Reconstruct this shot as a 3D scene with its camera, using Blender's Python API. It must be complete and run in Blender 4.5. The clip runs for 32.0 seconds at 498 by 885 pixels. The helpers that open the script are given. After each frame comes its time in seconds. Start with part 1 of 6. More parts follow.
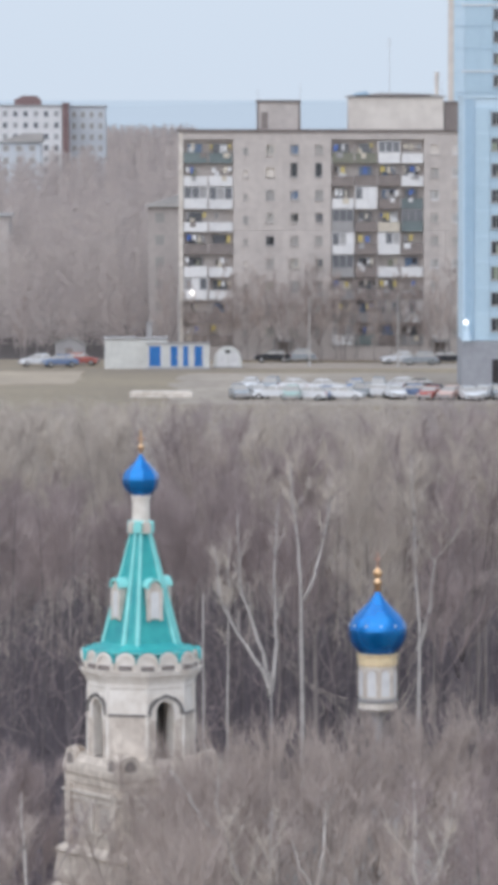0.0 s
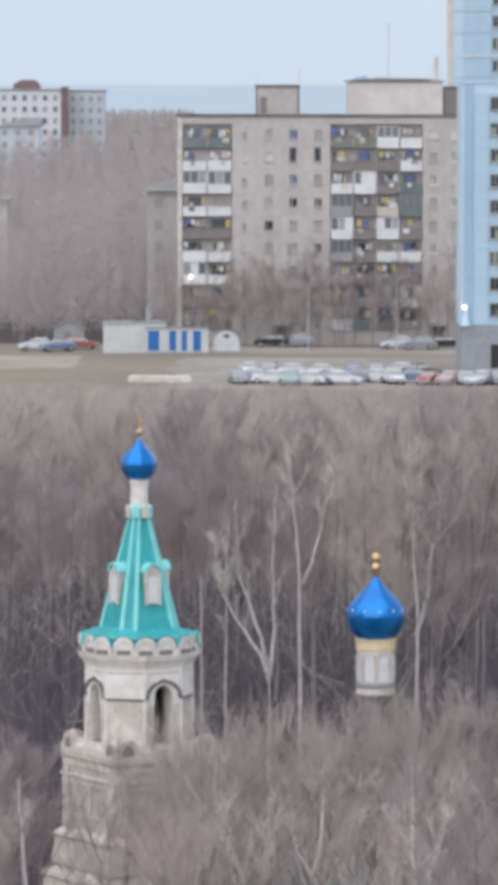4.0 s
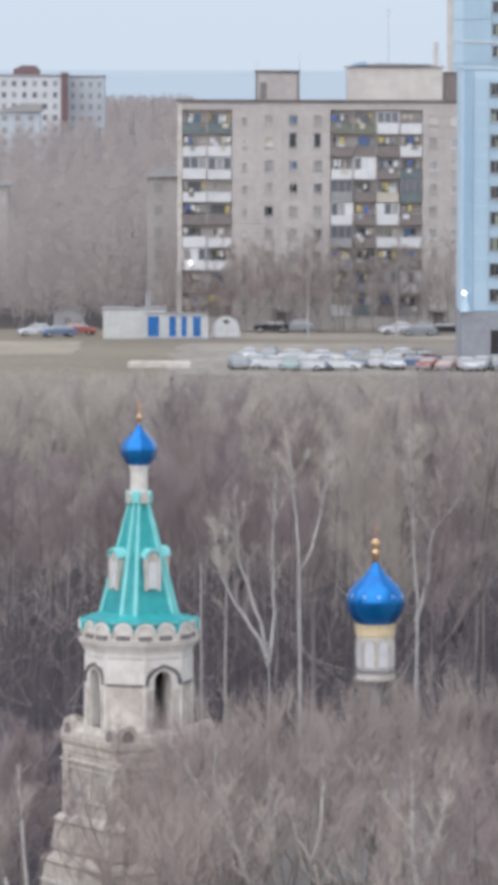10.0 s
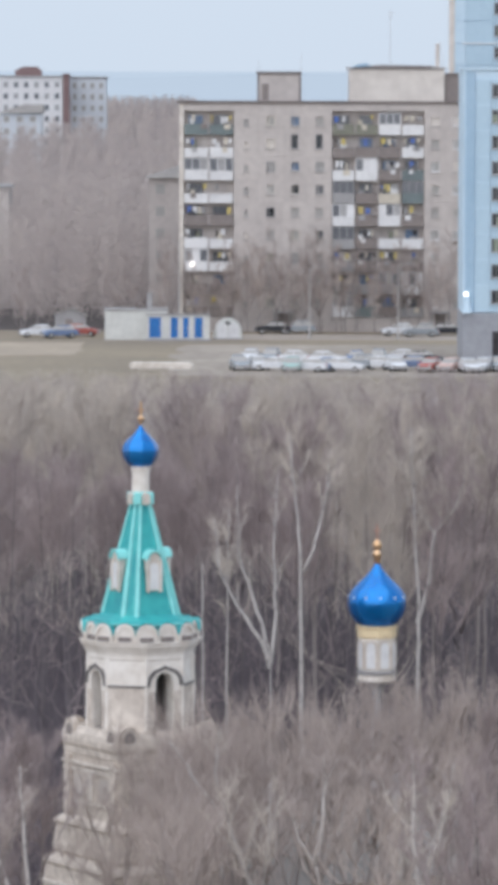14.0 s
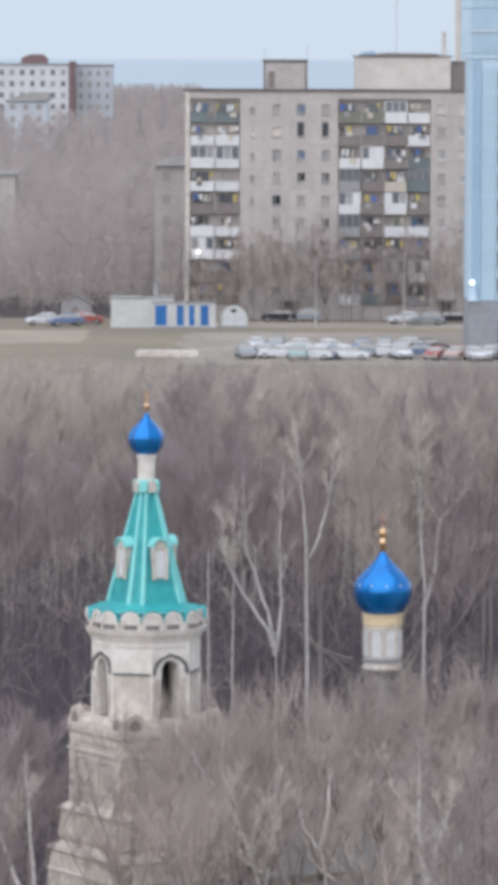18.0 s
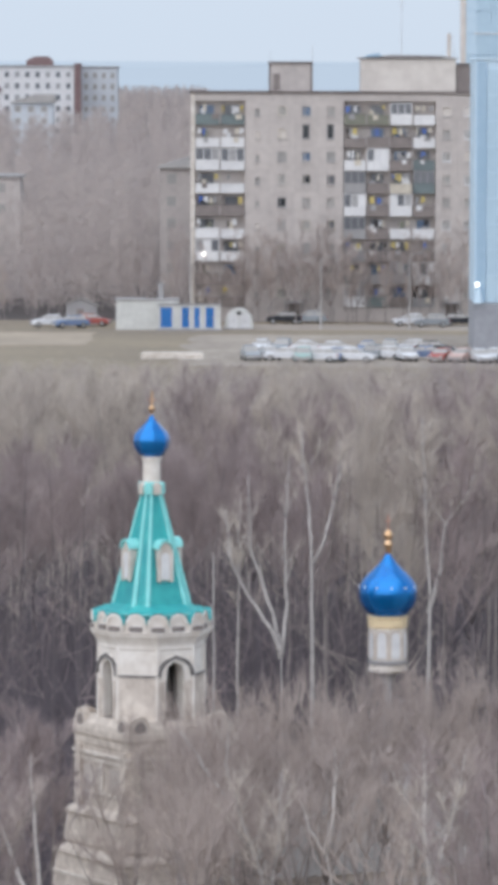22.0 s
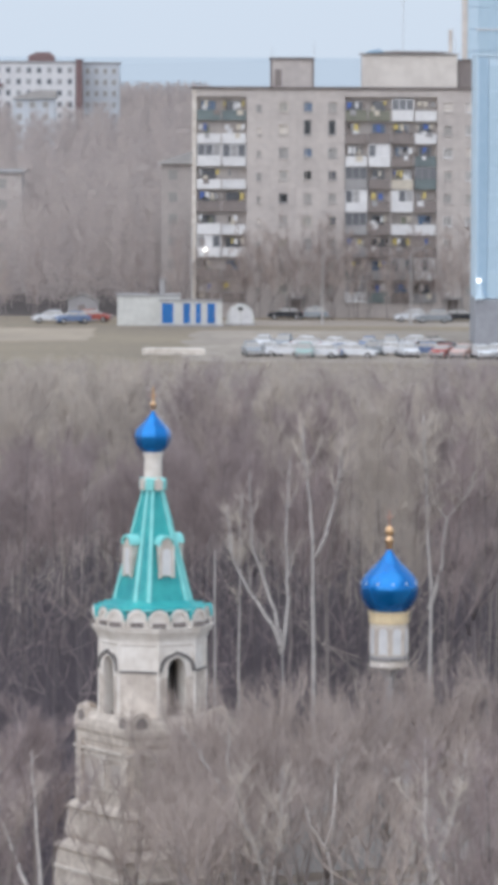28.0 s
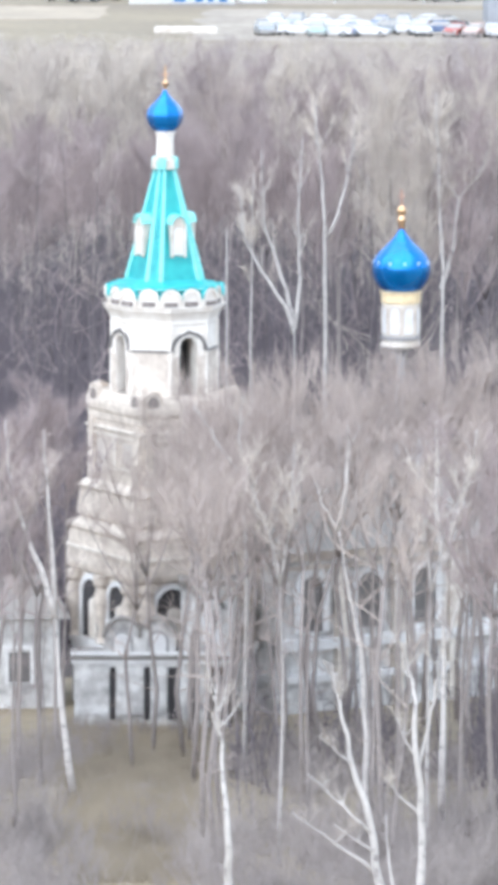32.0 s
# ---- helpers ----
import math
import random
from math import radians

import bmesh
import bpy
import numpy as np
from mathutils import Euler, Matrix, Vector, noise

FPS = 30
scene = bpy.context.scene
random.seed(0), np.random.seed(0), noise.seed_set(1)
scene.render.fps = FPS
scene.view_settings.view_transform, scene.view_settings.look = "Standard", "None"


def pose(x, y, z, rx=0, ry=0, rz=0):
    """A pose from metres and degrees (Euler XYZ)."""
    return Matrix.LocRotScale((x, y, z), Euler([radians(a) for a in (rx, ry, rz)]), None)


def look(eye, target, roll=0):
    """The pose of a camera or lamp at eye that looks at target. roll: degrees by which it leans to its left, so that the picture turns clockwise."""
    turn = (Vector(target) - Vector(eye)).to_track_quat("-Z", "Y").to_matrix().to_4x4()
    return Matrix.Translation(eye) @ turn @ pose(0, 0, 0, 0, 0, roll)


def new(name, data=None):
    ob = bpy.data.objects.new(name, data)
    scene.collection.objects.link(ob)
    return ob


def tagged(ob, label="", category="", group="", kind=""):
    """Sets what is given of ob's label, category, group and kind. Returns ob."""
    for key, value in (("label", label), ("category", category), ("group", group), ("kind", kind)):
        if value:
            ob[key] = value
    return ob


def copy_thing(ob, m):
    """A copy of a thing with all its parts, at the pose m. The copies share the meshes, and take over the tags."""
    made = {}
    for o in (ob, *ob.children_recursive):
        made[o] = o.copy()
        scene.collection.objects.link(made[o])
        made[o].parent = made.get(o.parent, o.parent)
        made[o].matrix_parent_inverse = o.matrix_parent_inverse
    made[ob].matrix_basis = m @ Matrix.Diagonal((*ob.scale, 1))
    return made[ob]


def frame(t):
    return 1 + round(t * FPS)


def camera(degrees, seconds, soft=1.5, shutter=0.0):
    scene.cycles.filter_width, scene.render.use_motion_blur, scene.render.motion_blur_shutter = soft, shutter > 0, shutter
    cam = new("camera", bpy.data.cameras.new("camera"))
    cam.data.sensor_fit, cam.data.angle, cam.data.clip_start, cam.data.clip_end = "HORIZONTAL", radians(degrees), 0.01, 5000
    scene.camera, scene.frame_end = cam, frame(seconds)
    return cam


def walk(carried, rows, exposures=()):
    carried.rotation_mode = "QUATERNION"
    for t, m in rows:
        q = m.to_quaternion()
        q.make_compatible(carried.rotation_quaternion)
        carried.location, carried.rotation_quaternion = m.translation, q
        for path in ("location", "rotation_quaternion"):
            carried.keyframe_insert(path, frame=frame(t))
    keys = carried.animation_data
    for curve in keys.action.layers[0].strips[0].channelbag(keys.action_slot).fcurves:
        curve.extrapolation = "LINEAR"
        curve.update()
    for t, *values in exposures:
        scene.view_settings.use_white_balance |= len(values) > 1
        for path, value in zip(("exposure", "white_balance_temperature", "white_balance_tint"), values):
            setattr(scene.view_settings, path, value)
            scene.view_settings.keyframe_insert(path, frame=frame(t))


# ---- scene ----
# ---- camera and its path: it stands on a high balcony and only turns ----
EYE = (0.0, 0.0, 35.6)
cam = camera(5.261, 32.0, soft=7.2)
# seconds, yaw, pitch, roll in degrees
ROWS = [
    (0, 0.000, -3.481, 0.00), (0.5, -0.000, -3.521, -0.06), (1, -0.013, -3.534, -0.07), (1.5, -0.018, -3.595, -0.07),
    (2, -0.021, -3.589, -0.07), (2.5, -0.019, -3.585, -0.08), (3, -0.020, -3.630, -0.09), (3.5, -0.014, -3.650, -0.10),
    (5.5, -0.007, -3.564, -0.11), (6, -0.012, -3.538, -0.10), (6.5, -0.011, -3.582, -0.10), (7, -0.018, -3.632, -0.10),
    (7.5, -0.015, -3.746, -0.10), (8, -0.012, -3.756, -0.11), (8.5, -0.016, -3.760, -0.11), (9, -0.015, -3.739, -0.11),
    (9.5, -0.015, -3.751, -0.12), (10, -0.011, -3.795, -0.12), (10.5, -0.012, -3.743, -0.13), (11, -0.007, -3.728, -0.12),
    (11.5, -0.001, -3.761, -0.13), (12, -0.001, -3.751, -0.14), (12.5, -0.006, -3.668, -0.14), (13, 0.002, -3.750, -0.14),
    (13.5, 0.006, -3.730, -0.15), (14, 0.008, -3.782, -0.15), (14.5, 0.008, -3.820, -0.17), (16.5, 0.014, -3.937, -0.20),
    (17, 0.030, -3.963, -0.20), (17.5, 0.049, -3.931, -0.20), (18, 0.073, -3.910, -0.19), (18.5, 0.117, -3.944, -0.19),
    (19, 0.124, -3.950, -0.18), (19.5, 0.127, -4.041, -0.18), (20, 0.132, -4.029, -0.18), (20.5, 0.122, -4.000, -0.18),
    (21, 0.128, -3.953, -0.18), (21.5, 0.125, -3.938, -0.19), (22, 0.128, -3.888, -0.19), (22.5, 0.122, -3.915, -0.18),
    (23, 0.133, -3.946, -0.19), (23.5, 0.132, -3.981, -0.19), (24, 0.127, -3.902, -0.19), (24.5, 0.126, -3.846, -0.19),
    (25, 0.128, -3.855, -0.19), (25.5, 0.132, -3.915, -0.19), (27.5, 0.146, -3.946, -0.21), (28, 0.144, -3.932, -0.22),
    (28.5, 0.152, -3.845, -0.26), (29, 0.248, -3.931, -0.30), (29.5, 0.249, -4.546, -0.32), (30, 0.285, -4.585, -0.37),
    (30.2, 0.293, -5.043, -0.28), (30.5, 0.305, -5.518, -0.29), (30.8, 0.273, -5.937, -0.28), (31, 0.266, -6.291, -0.29),
    (31.2, 0.269, -6.491, -0.28), (31.5, 0.266, -7.104, -0.29), (31.7, 0.274, -7.299, -0.28), (32, 0.278, -7.321, -0.29),
]
EXPOSURES = [(0, 0.35, 6130, 12.5), (28.8, 0.35, 6130, 12.5), (30.0, 0.63, 6060, 13), (31.0, 1.14, 5920, 11.5), (31.5, 1.31, 5880, 9.5), (32.0, 1.36, 5860, 9)]
walk(cam, [(t, pose(*EYE, 90 + pitch, roll, yaw)) for t, yaw, pitch, roll in ROWS], EXPOSURES)

# ---- light: a dull overcast spring day ----
SUN_UP, SUN_TURN = 48.0, 205.0
world = bpy.data.worlds.new("overcast_sky")
scene.world = world
world.use_nodes = True
wn, wl = world.node_tree.nodes, world.node_tree.links
sky = wn.new("ShaderNodeTexSky")
sky.sky_type, sky.sun_disc = "NISHITA", False
sky.sun_elevation, sky.sun_rotation = radians(SUN_UP), radians(SUN_TURN)
sky.air_density, sky.dust_density, sky.ozone_density = 1.0, 3.0, 1.5
cloud = wn.new("ShaderNodeRGB")
cloud.outputs[0].default_value = (5.7, 6.4, 7.0, 1)
veil = wn.new("ShaderNodeMix")
veil.data_type = "RGBA"
veil.inputs["Factor"].default_value = 0.88
wl.new(sky.outputs[0], veil.inputs["A"])
wl.new(cloud.outputs[0], veil.inputs["B"])
back = wn["Background"]
back.inputs["Strength"].default_value = 0.1
wl.new(veil.outputs["Result"], back.inputs["Color"])

lamp = bpy.data.lights.new("sun", "SUN")
lamp.energy, lamp.angle, lamp.color = 1.5, radians(110), (1.0, 0.95, 0.9)
sun = new("sun", lamp)
sun.matrix_world = look((0, 0, 0), (-math.sin(radians(SUN_TURN)) * math.cos(radians(SUN_UP)),
                                    -math.cos(radians(SUN_TURN)) * math.cos(radians(SUN_UP)), -math.sin(radians(SUN_UP))))


# ---- materials ----
def surface(name, col, col2=None, rough=0.8, grain=3.0, stain=0.3, bump=0.15, metal=0.0, by_object=0.0, spec=0.5):
    """Colour that wanders at two scales between col and col2, with fine relief."""
    m = bpy.data.materials.new(name)
    m.use_nodes = True
    n, l = m.node_tree.nodes, m.node_tree.links
    b = n["Principled BSDF"]
    col2 = col2 or tuple(c * 0.7 for c in col)
    tc = n.new("ShaderNodeTexCoord")
    big, fine = n.new("ShaderNodeTexNoise"), n.new("ShaderNodeTexNoise")
    big.inputs["Scale"].default_value, big.inputs["Detail"].default_value = stain, 4
    fine.inputs["Scale"].default_value, fine.inputs["Detail"].default_value = grain, 5
    for q in (big, fine):
        l.new(tc.outputs["Object"], q.inputs["Vector"])
    add = n.new("ShaderNodeMath")
    add.operation = "ADD"
    l.new(big.outputs["Fac"], add.inputs[0])
    l.new(fine.outputs["Fac"], add.inputs[1])
    last = add.outputs[0]
    if by_object:
        oi, mul = n.new("ShaderNodeObjectInfo"), n.new("ShaderNodeMath")
        mul.operation = "MULTIPLY_ADD"
        mul.inputs[1].default_value = by_object
        l.new(oi.outputs["Random"], mul.inputs[0])
        l.new(last, mul.inputs[2])
        last = mul.outputs[0]
    rng = n.new("ShaderNodeMapRange")
    rng.inputs["From Min"].default_value, rng.inputs["From Max"].default_value = 0.72, 1.28 + by_object
    l.new(last, rng.inputs["Value"])
    mix = n.new("ShaderNodeMix")
    mix.data_type = "RGBA"
    mix.inputs["A"].default_value, mix.inputs["B"].default_value = (*col, 1), (*col2, 1)
    l.new(rng.outputs[0], mix.inputs["Factor"])
    l.new(mix.outputs["Result"], b.inputs["Base Color"])
    b.inputs["Roughness"].default_value, b.inputs["Metallic"].default_value = rough, metal
    b.inputs["Specular IOR Level"].default_value = spec
    if bump:
        bp = n.new("ShaderNodeBump")
        bp.inputs["Strength"].default_value, bp.inputs["Distance"].default_value = bump, 0.03
        l.new(fine.outputs["Fac"], bp.inputs["Height"])
        l.new(bp.outputs[0], b.inputs["Normal"])
    return m


def glass(name, tint, rough=0.08):
    m = bpy.data.materials.new(name)
    m.use_nodes = True
    b = m.node_tree.nodes["Principled BSDF"]
    b.inputs["Base Color"].default_value, b.inputs["Roughness"].default_value = (*tint, 1), rough
    b.inputs["IOR"].default_value = 1.5
    return m


def glowing(name, col, power):
    m = bpy.data.materials.new(name)
    m.use_nodes = True
    b = m.node_tree.nodes["Principled BSDF"]
    b.inputs["Base Color"].default_value = (0.05, 0.05, 0.05, 1)
    b.inputs["Emission Color"].default_value, b.inputs["Emission Strength"].default_value = (*col, 1), power
    return m


def birch_bark(name, col=(0.57, 0.535, 0.51), col2=(0.37, 0.337, 0.323)):
    """Pale bark with dark bands and patches."""
    m = surface(name, col, col2, 0.85, 6, 0.8, 0.3, by_object=0.3)
    n, l = m.node_tree.nodes, m.node_tree.links
    b = n["Principled BSDF"]
    src = b.inputs["Base Color"].links[0].from_socket
    tc, mp, nz = n.new("ShaderNodeTexCoord"), n.new("ShaderNodeMapping"), n.new("ShaderNodeTexNoise")
    mp.inputs["Scale"].default_value = (2.5, 2.5, 3.0)
    nz.inputs["Scale"].default_value, nz.inputs["Detail"].default_value = 1.6, 3
    l.new(tc.outputs["Object"], mp.inputs[0])
    l.new(mp.outputs[0], nz.inputs["Vector"])
    r = n.new("ShaderNodeMapRange")
    r.inputs["From Min"].default_value, r.inputs["From Max"].default_value = 0.58, 0.74
    l.new(nz.outputs["Fac"], r.inputs["Value"])
    mix = n.new("ShaderNodeMix")
    mix.data_type = "RGBA"
    mix.inputs["B"].default_value = (0.2, 0.18, 0.175, 1)
    l.new(r.outputs[0], mix.inputs["Factor"])
    l.new(src, mix.inputs["A"])
    l.new(mix.outputs["Result"], b.inputs["Base Color"])
    return m


M = {
    "grass": surface("dry_grass", (0.32, 0.265, 0.185), (0.21, 0.175, 0.135), 0.95, 0.9, 0.05, 0.6),
    "sand": surface("bare_sand", (0.43, 0.355, 0.275), (0.31, 0.262, 0.205), 0.95, 0.7, 0.12, 0.4),
    "asphalt": surface("asphalt", (0.41, 0.355, 0.3), (0.25, 0.215, 0.18), 0.9, 0.8, 0.1, 0.3),
    "road": surface("dusty_road", (0.4, 0.35, 0.3), (0.29, 0.25, 0.215), 0.9, 2, 0.1, 0.3),
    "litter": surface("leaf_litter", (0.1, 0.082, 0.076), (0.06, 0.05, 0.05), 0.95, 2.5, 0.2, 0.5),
    "straw": surface("dry_straw", (0.34, 0.285, 0.215), (0.22, 0.185, 0.145), 0.95, 0.6, 0.1, 0.0),
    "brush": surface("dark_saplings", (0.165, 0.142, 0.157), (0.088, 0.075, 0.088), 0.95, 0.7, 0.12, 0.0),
    "shrub": surface("shrub_twigs", (0.39, 0.34, 0.318), (0.235, 0.203, 0.198), 0.95, 0.7, 0.15, 0.0),
    # dark grey painted for the unlit inside of windows; also on dark mouldings
    "shadepane": surface("dark_grey_fill", (0.2, 0.185, 0.18), (0.13, 0.12, 0.12), 0.6, 2, 0.5, 0.1),
    # glows pale blue: the haze is put into the hill's colour
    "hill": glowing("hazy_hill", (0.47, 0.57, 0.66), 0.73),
    "twig": surface("bare_twigs", (0.51, 0.432, 0.385), (0.31, 0.258, 0.245), 0.9, 0.8, 0.25, 0.0, by_object=0.6),
    "twig_birch": surface("birch_twigs", (0.61, 0.54, 0.46), (0.39, 0.34, 0.31), 0.9, 0.8, 0.25, 0.0, by_object=0.6),
    "edge_twig": surface("wood_edge_twigs", (0.56, 0.495, 0.42), (0.33, 0.283, 0.275), 0.95, 0.16, 0.035, 0.0),
    "edge_dusk": surface("purplish_wood_edge_twigs", (0.43, 0.37, 0.345), (0.28, 0.238, 0.24), 0.95, 0.16, 0.035, 0.0),
    "far_twig": surface("far_wood_twigs", (0.54, 0.47, 0.43), (0.375, 0.327, 0.32), 0.95, 0.12, 0.02, 0.0),
    "bark": surface("grey_bark", (0.19, 0.163, 0.166), (0.1, 0.086, 0.092), 0.9, 5, 0.7, 0.4, by_object=0.5),
    "alder_twig": surface("purplish_alder_twigs", (0.42, 0.345, 0.335), (0.25, 0.205, 0.207), 0.9, 0.8, 0.25, 0.0, by_object=0.6),
    "greybark": surface("grey_brown_bark", (0.36, 0.315, 0.298), (0.2, 0.172, 0.166), 0.9, 4, 0.6, 0.4, by_object=0.5),
    "birch": birch_bark("birch_bark"),
    "white_birch": birch_bark("white_birch_bark", (0.7, 0.66, 0.63), (0.5, 0.46, 0.44)),
    "concrete": surface("weathered_concrete_panel", (0.585, 0.532, 0.5), (0.43, 0.388, 0.37), 0.9, 1.2, 0.22, 0.25, by_object=0.25),
    "paleconcrete": surface("pale_concrete", (0.7, 0.65, 0.6), (0.58, 0.53, 0.49), 0.9, 0.8, 0.2, 0.2),
    "joint": surface("dark_joint", (0.58, 0.52, 0.475), (0.44, 0.395, 0.36), 0.95, 2, 0.3, 0.2),
    "roofing": surface("tar_roofing", (0.2, 0.17, 0.16), (0.12, 0.1, 0.098), 0.9, 2, 0.3, 0.3),
    "white": surface("white_paint", (0.8, 0.79, 0.79), (0.6, 0.59, 0.6), 0.6, 3, 0.6, 0.1, by_object=0.3),
    "cream": surface("cream_paint", (0.68, 0.62, 0.52), (0.5, 0.45, 0.38), 0.7, 3, 0.6, 0.1, by_object=0.3),
    "olive": surface("olive_paint", (0.27, 0.27, 0.21), (0.17, 0.17, 0.145), 0.8, 3, 0.6, 0.1, by_object=0.3),
    "teal": surface("dull_green_paint", (0.2, 0.245, 0.245), (0.13, 0.155, 0.165), 0.8, 3, 0.6, 0.1, by_object=0.3),
    "greyp": surface("grey_paint", (0.42, 0.41, 0.41), (0.27, 0.26, 0.265), 0.8, 3, 0.6, 0.1, by_object=0.3),
    "brown": surface("brown_wood", (0.28, 0.24, 0.225), (0.19, 0.165, 0.16), 0.8, 3, 0.6, 0.1, by_object=0.3),
    "bluep": surface("blue_paint", (0.018, 0.16, 0.47), (0.014, 0.12, 0.36), 0.5, 3, 0.6, 0.05),
    "window": glass("window_glass", (0.15, 0.155, 0.17)),
    # pale base colour stands in for sky reflected in the glass
    "window_pale": glass("pale_sheen_glass", (0.36, 0.345, 0.33), 0.3),
    "window_dark": glass("dark_glass", (0.03, 0.035, 0.04)),
    "curtain": surface("drawn_curtain", (0.42, 0.4, 0.33), (0.22, 0.28, 0.2), 0.9, 3, 1, 0.05, by_object=0.6),
    "window_blue": glass("sky_blue_glass", (0.12, 0.175, 0.27)),
    "paleblue": surface("pale_blue_cladding", (0.48, 0.62, 0.72), (0.41, 0.55, 0.66), 0.6, 1.5, 0.15, 0.05, by_object=0.35),
    "lightblue": surface("light_blue_cladding", (0.57, 0.7, 0.8), (0.5, 0.64, 0.75), 0.6, 1.5, 0.15, 0.05, by_object=0.2),
    "palegrey": surface("pale_grey_panels", (0.66, 0.69, 0.72), (0.54, 0.57, 0.61), 0.8, 1.5, 0.15, 0.05),
    "midblue": surface("mid_blue_cladding", (0.37, 0.51, 0.64), (0.31, 0.45, 0.58), 0.6, 1.5, 0.15, 0.05),
    "greystone": surface("grey_base_cladding", (0.34, 0.35, 0.38), (0.27, 0.275, 0.3), 0.8, 1.5, 0.2, 0.1),
    "redroof": surface("red_brown_metal", (0.25, 0.165, 0.16), (0.18, 0.115, 0.115), 0.7, 1.5, 0.2, 0.1),
    "plaster": surface("old_white_plaster", (0.75, 0.7, 0.645), (0.53, 0.47, 0.41), 0.9, 2.4, 1.1, 0.35),
    "oldbrick": surface("weathered_beige_masonry", (0.71, 0.635, 0.56), (0.39, 0.333, 0.29), 0.95, 3.2, 1.1, 0.6),
    "limewash": surface("patchy_limewash", (0.86, 0.815, 0.765), (0.66, 0.6, 0.54), 0.9, 2.4, 1.3, 0.3),
    "stained": surface("stained_whitewash", (0.83, 0.82, 0.81), (0.31, 0.295, 0.29), 0.9, 2.0, 0.7, 0.3),
    "turq": surface("turquoise_tent_paint", (0.05, 0.44, 0.43), (0.025, 0.29, 0.32), 0.5, 2.5, 0.9, 0.12),
    "turqlight": surface("light_turquoise_trim", (0.32, 0.77, 0.75), (0.22, 0.63, 0.62), 0.45, 2.5, 0.8, 0.05),
    "domeblue": surface("mirror_blue_dome_metal", (0.005, 0.22, 0.64), (0.003, 0.15, 0.5), 0.2, 2.6, 0.9, 0.6, metal=0.7),
    "grubby": surface("grubby_lower_plaster", (0.74, 0.67, 0.6), (0.46, 0.395, 0.345), 0.95, 2.8, 1.2, 0.5),
    "kioskwall": surface("greyish_white_panels", (0.66, 0.66, 0.63), (0.54, 0.54, 0.52), 0.7, 1.5, 0.4, 0.1),
    "yellowcloth": surface("yellow_cloth", (0.66, 0.54, 0.2), (0.5, 0.4, 0.15), 0.9, 4, 1, 0.1),
    "bluecloth": surface("blue_cloth", (0.12, 0.2, 0.5), (0.08, 0.13, 0.36), 0.9, 4, 1, 0.1),
    "yellow": surface("pale_yellow_plaster", (0.84, 0.68, 0.43), (0.68, 0.54, 0.34), 0.8, 3, 0.8, 0.15),
    "gold": surface("gilded_metal", (0.8, 0.54, 0.33), (0.62, 0.38, 0.2), 0.32, 4, 1, 0.05, metal=1.0),
    "copper": surface("dull_copper", (0.62, 0.38, 0.3), (0.48, 0.28, 0.22), 0.5, 4, 1, 0.05, metal=0.5),
    # near-black; on arches and belfry faces it stands for shade inside
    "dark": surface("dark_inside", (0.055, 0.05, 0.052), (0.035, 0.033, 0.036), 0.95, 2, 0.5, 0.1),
    "tin": surface("grey_tin_roof", (0.3, 0.275, 0.255), (0.2, 0.185, 0.175), 0.6, 1.5, 0.4, 0.1),
    "tyre": surface("tyre_rubber", (0.03, 0.03, 0.03), (0.02, 0.02, 0.02), 0.9, 9, 2, 0.1),
    "steel": surface("steel", (0.5, 0.5, 0.5), (0.38, 0.38, 0.38), 0.4, 9, 2, 0.05, metal=0.8),
    "pole": surface("grey_pole", (0.5, 0.48, 0.46), (0.38, 0.36, 0.35), 0.7, 4, 0.5, 0.1),
    "lamp": glowing("lit_lamp", (1.0, 0.93, 0.82), 3.0),
    "taillight": surface("red_lens", (0.4, 0.03, 0.02), (0.3, 0.02, 0.02), 0.2, 5, 1, 0.0),
    "carblack": surface("car_black", (0.03, 0.032, 0.04), (0.022, 0.024, 0.03), 0.2, 2, 0.3, 0.0),
    "carwhite": surface("car_white", (0.75, 0.76, 0.78), (0.62, 0.63, 0.66), 0.25, 2, 0.3, 0.0),
    "cargrey": surface("car_silver", (0.4, 0.43, 0.46), (0.31, 0.335, 0.365), 0.25, 2, 0.3, 0.0, metal=0.3),
    "carblue": surface("car_blue", (0.2, 0.27, 0.42), (0.14, 0.19, 0.32), 0.25, 2, 0.3, 0.0),
    "carred": surface("car_red", (0.42, 0.12, 0.1), (0.32, 0.09, 0.08), 0.25, 2, 0.3, 0.0),
    "carpink": surface("car_beige", (0.6, 0.42, 0.37), (0.48, 0.33, 0.29), 0.3, 2, 0.3, 0.0),
    "cargreen": surface("car_pale_green", (0.35, 0.5, 0.47), (0.28, 0.41, 0.385), 0.3, 2, 0.3, 0.0),
    "caryellow": surface("car_yellow", (0.7, 0.62, 0.2), (0.55, 0.48, 0.15), 0.3, 2, 0.3, 0.0),
}


# ---- mesh building ----
dome_shader = M["domeblue"].node_tree.nodes["Principled BSDF"]
dome_shader.inputs["Coat Weight"].default_value, dome_shader.inputs["Coat Roughness"].default_value = 0.5, 0.05
dome_shader.inputs["Coat IOR"].default_value = 1.5


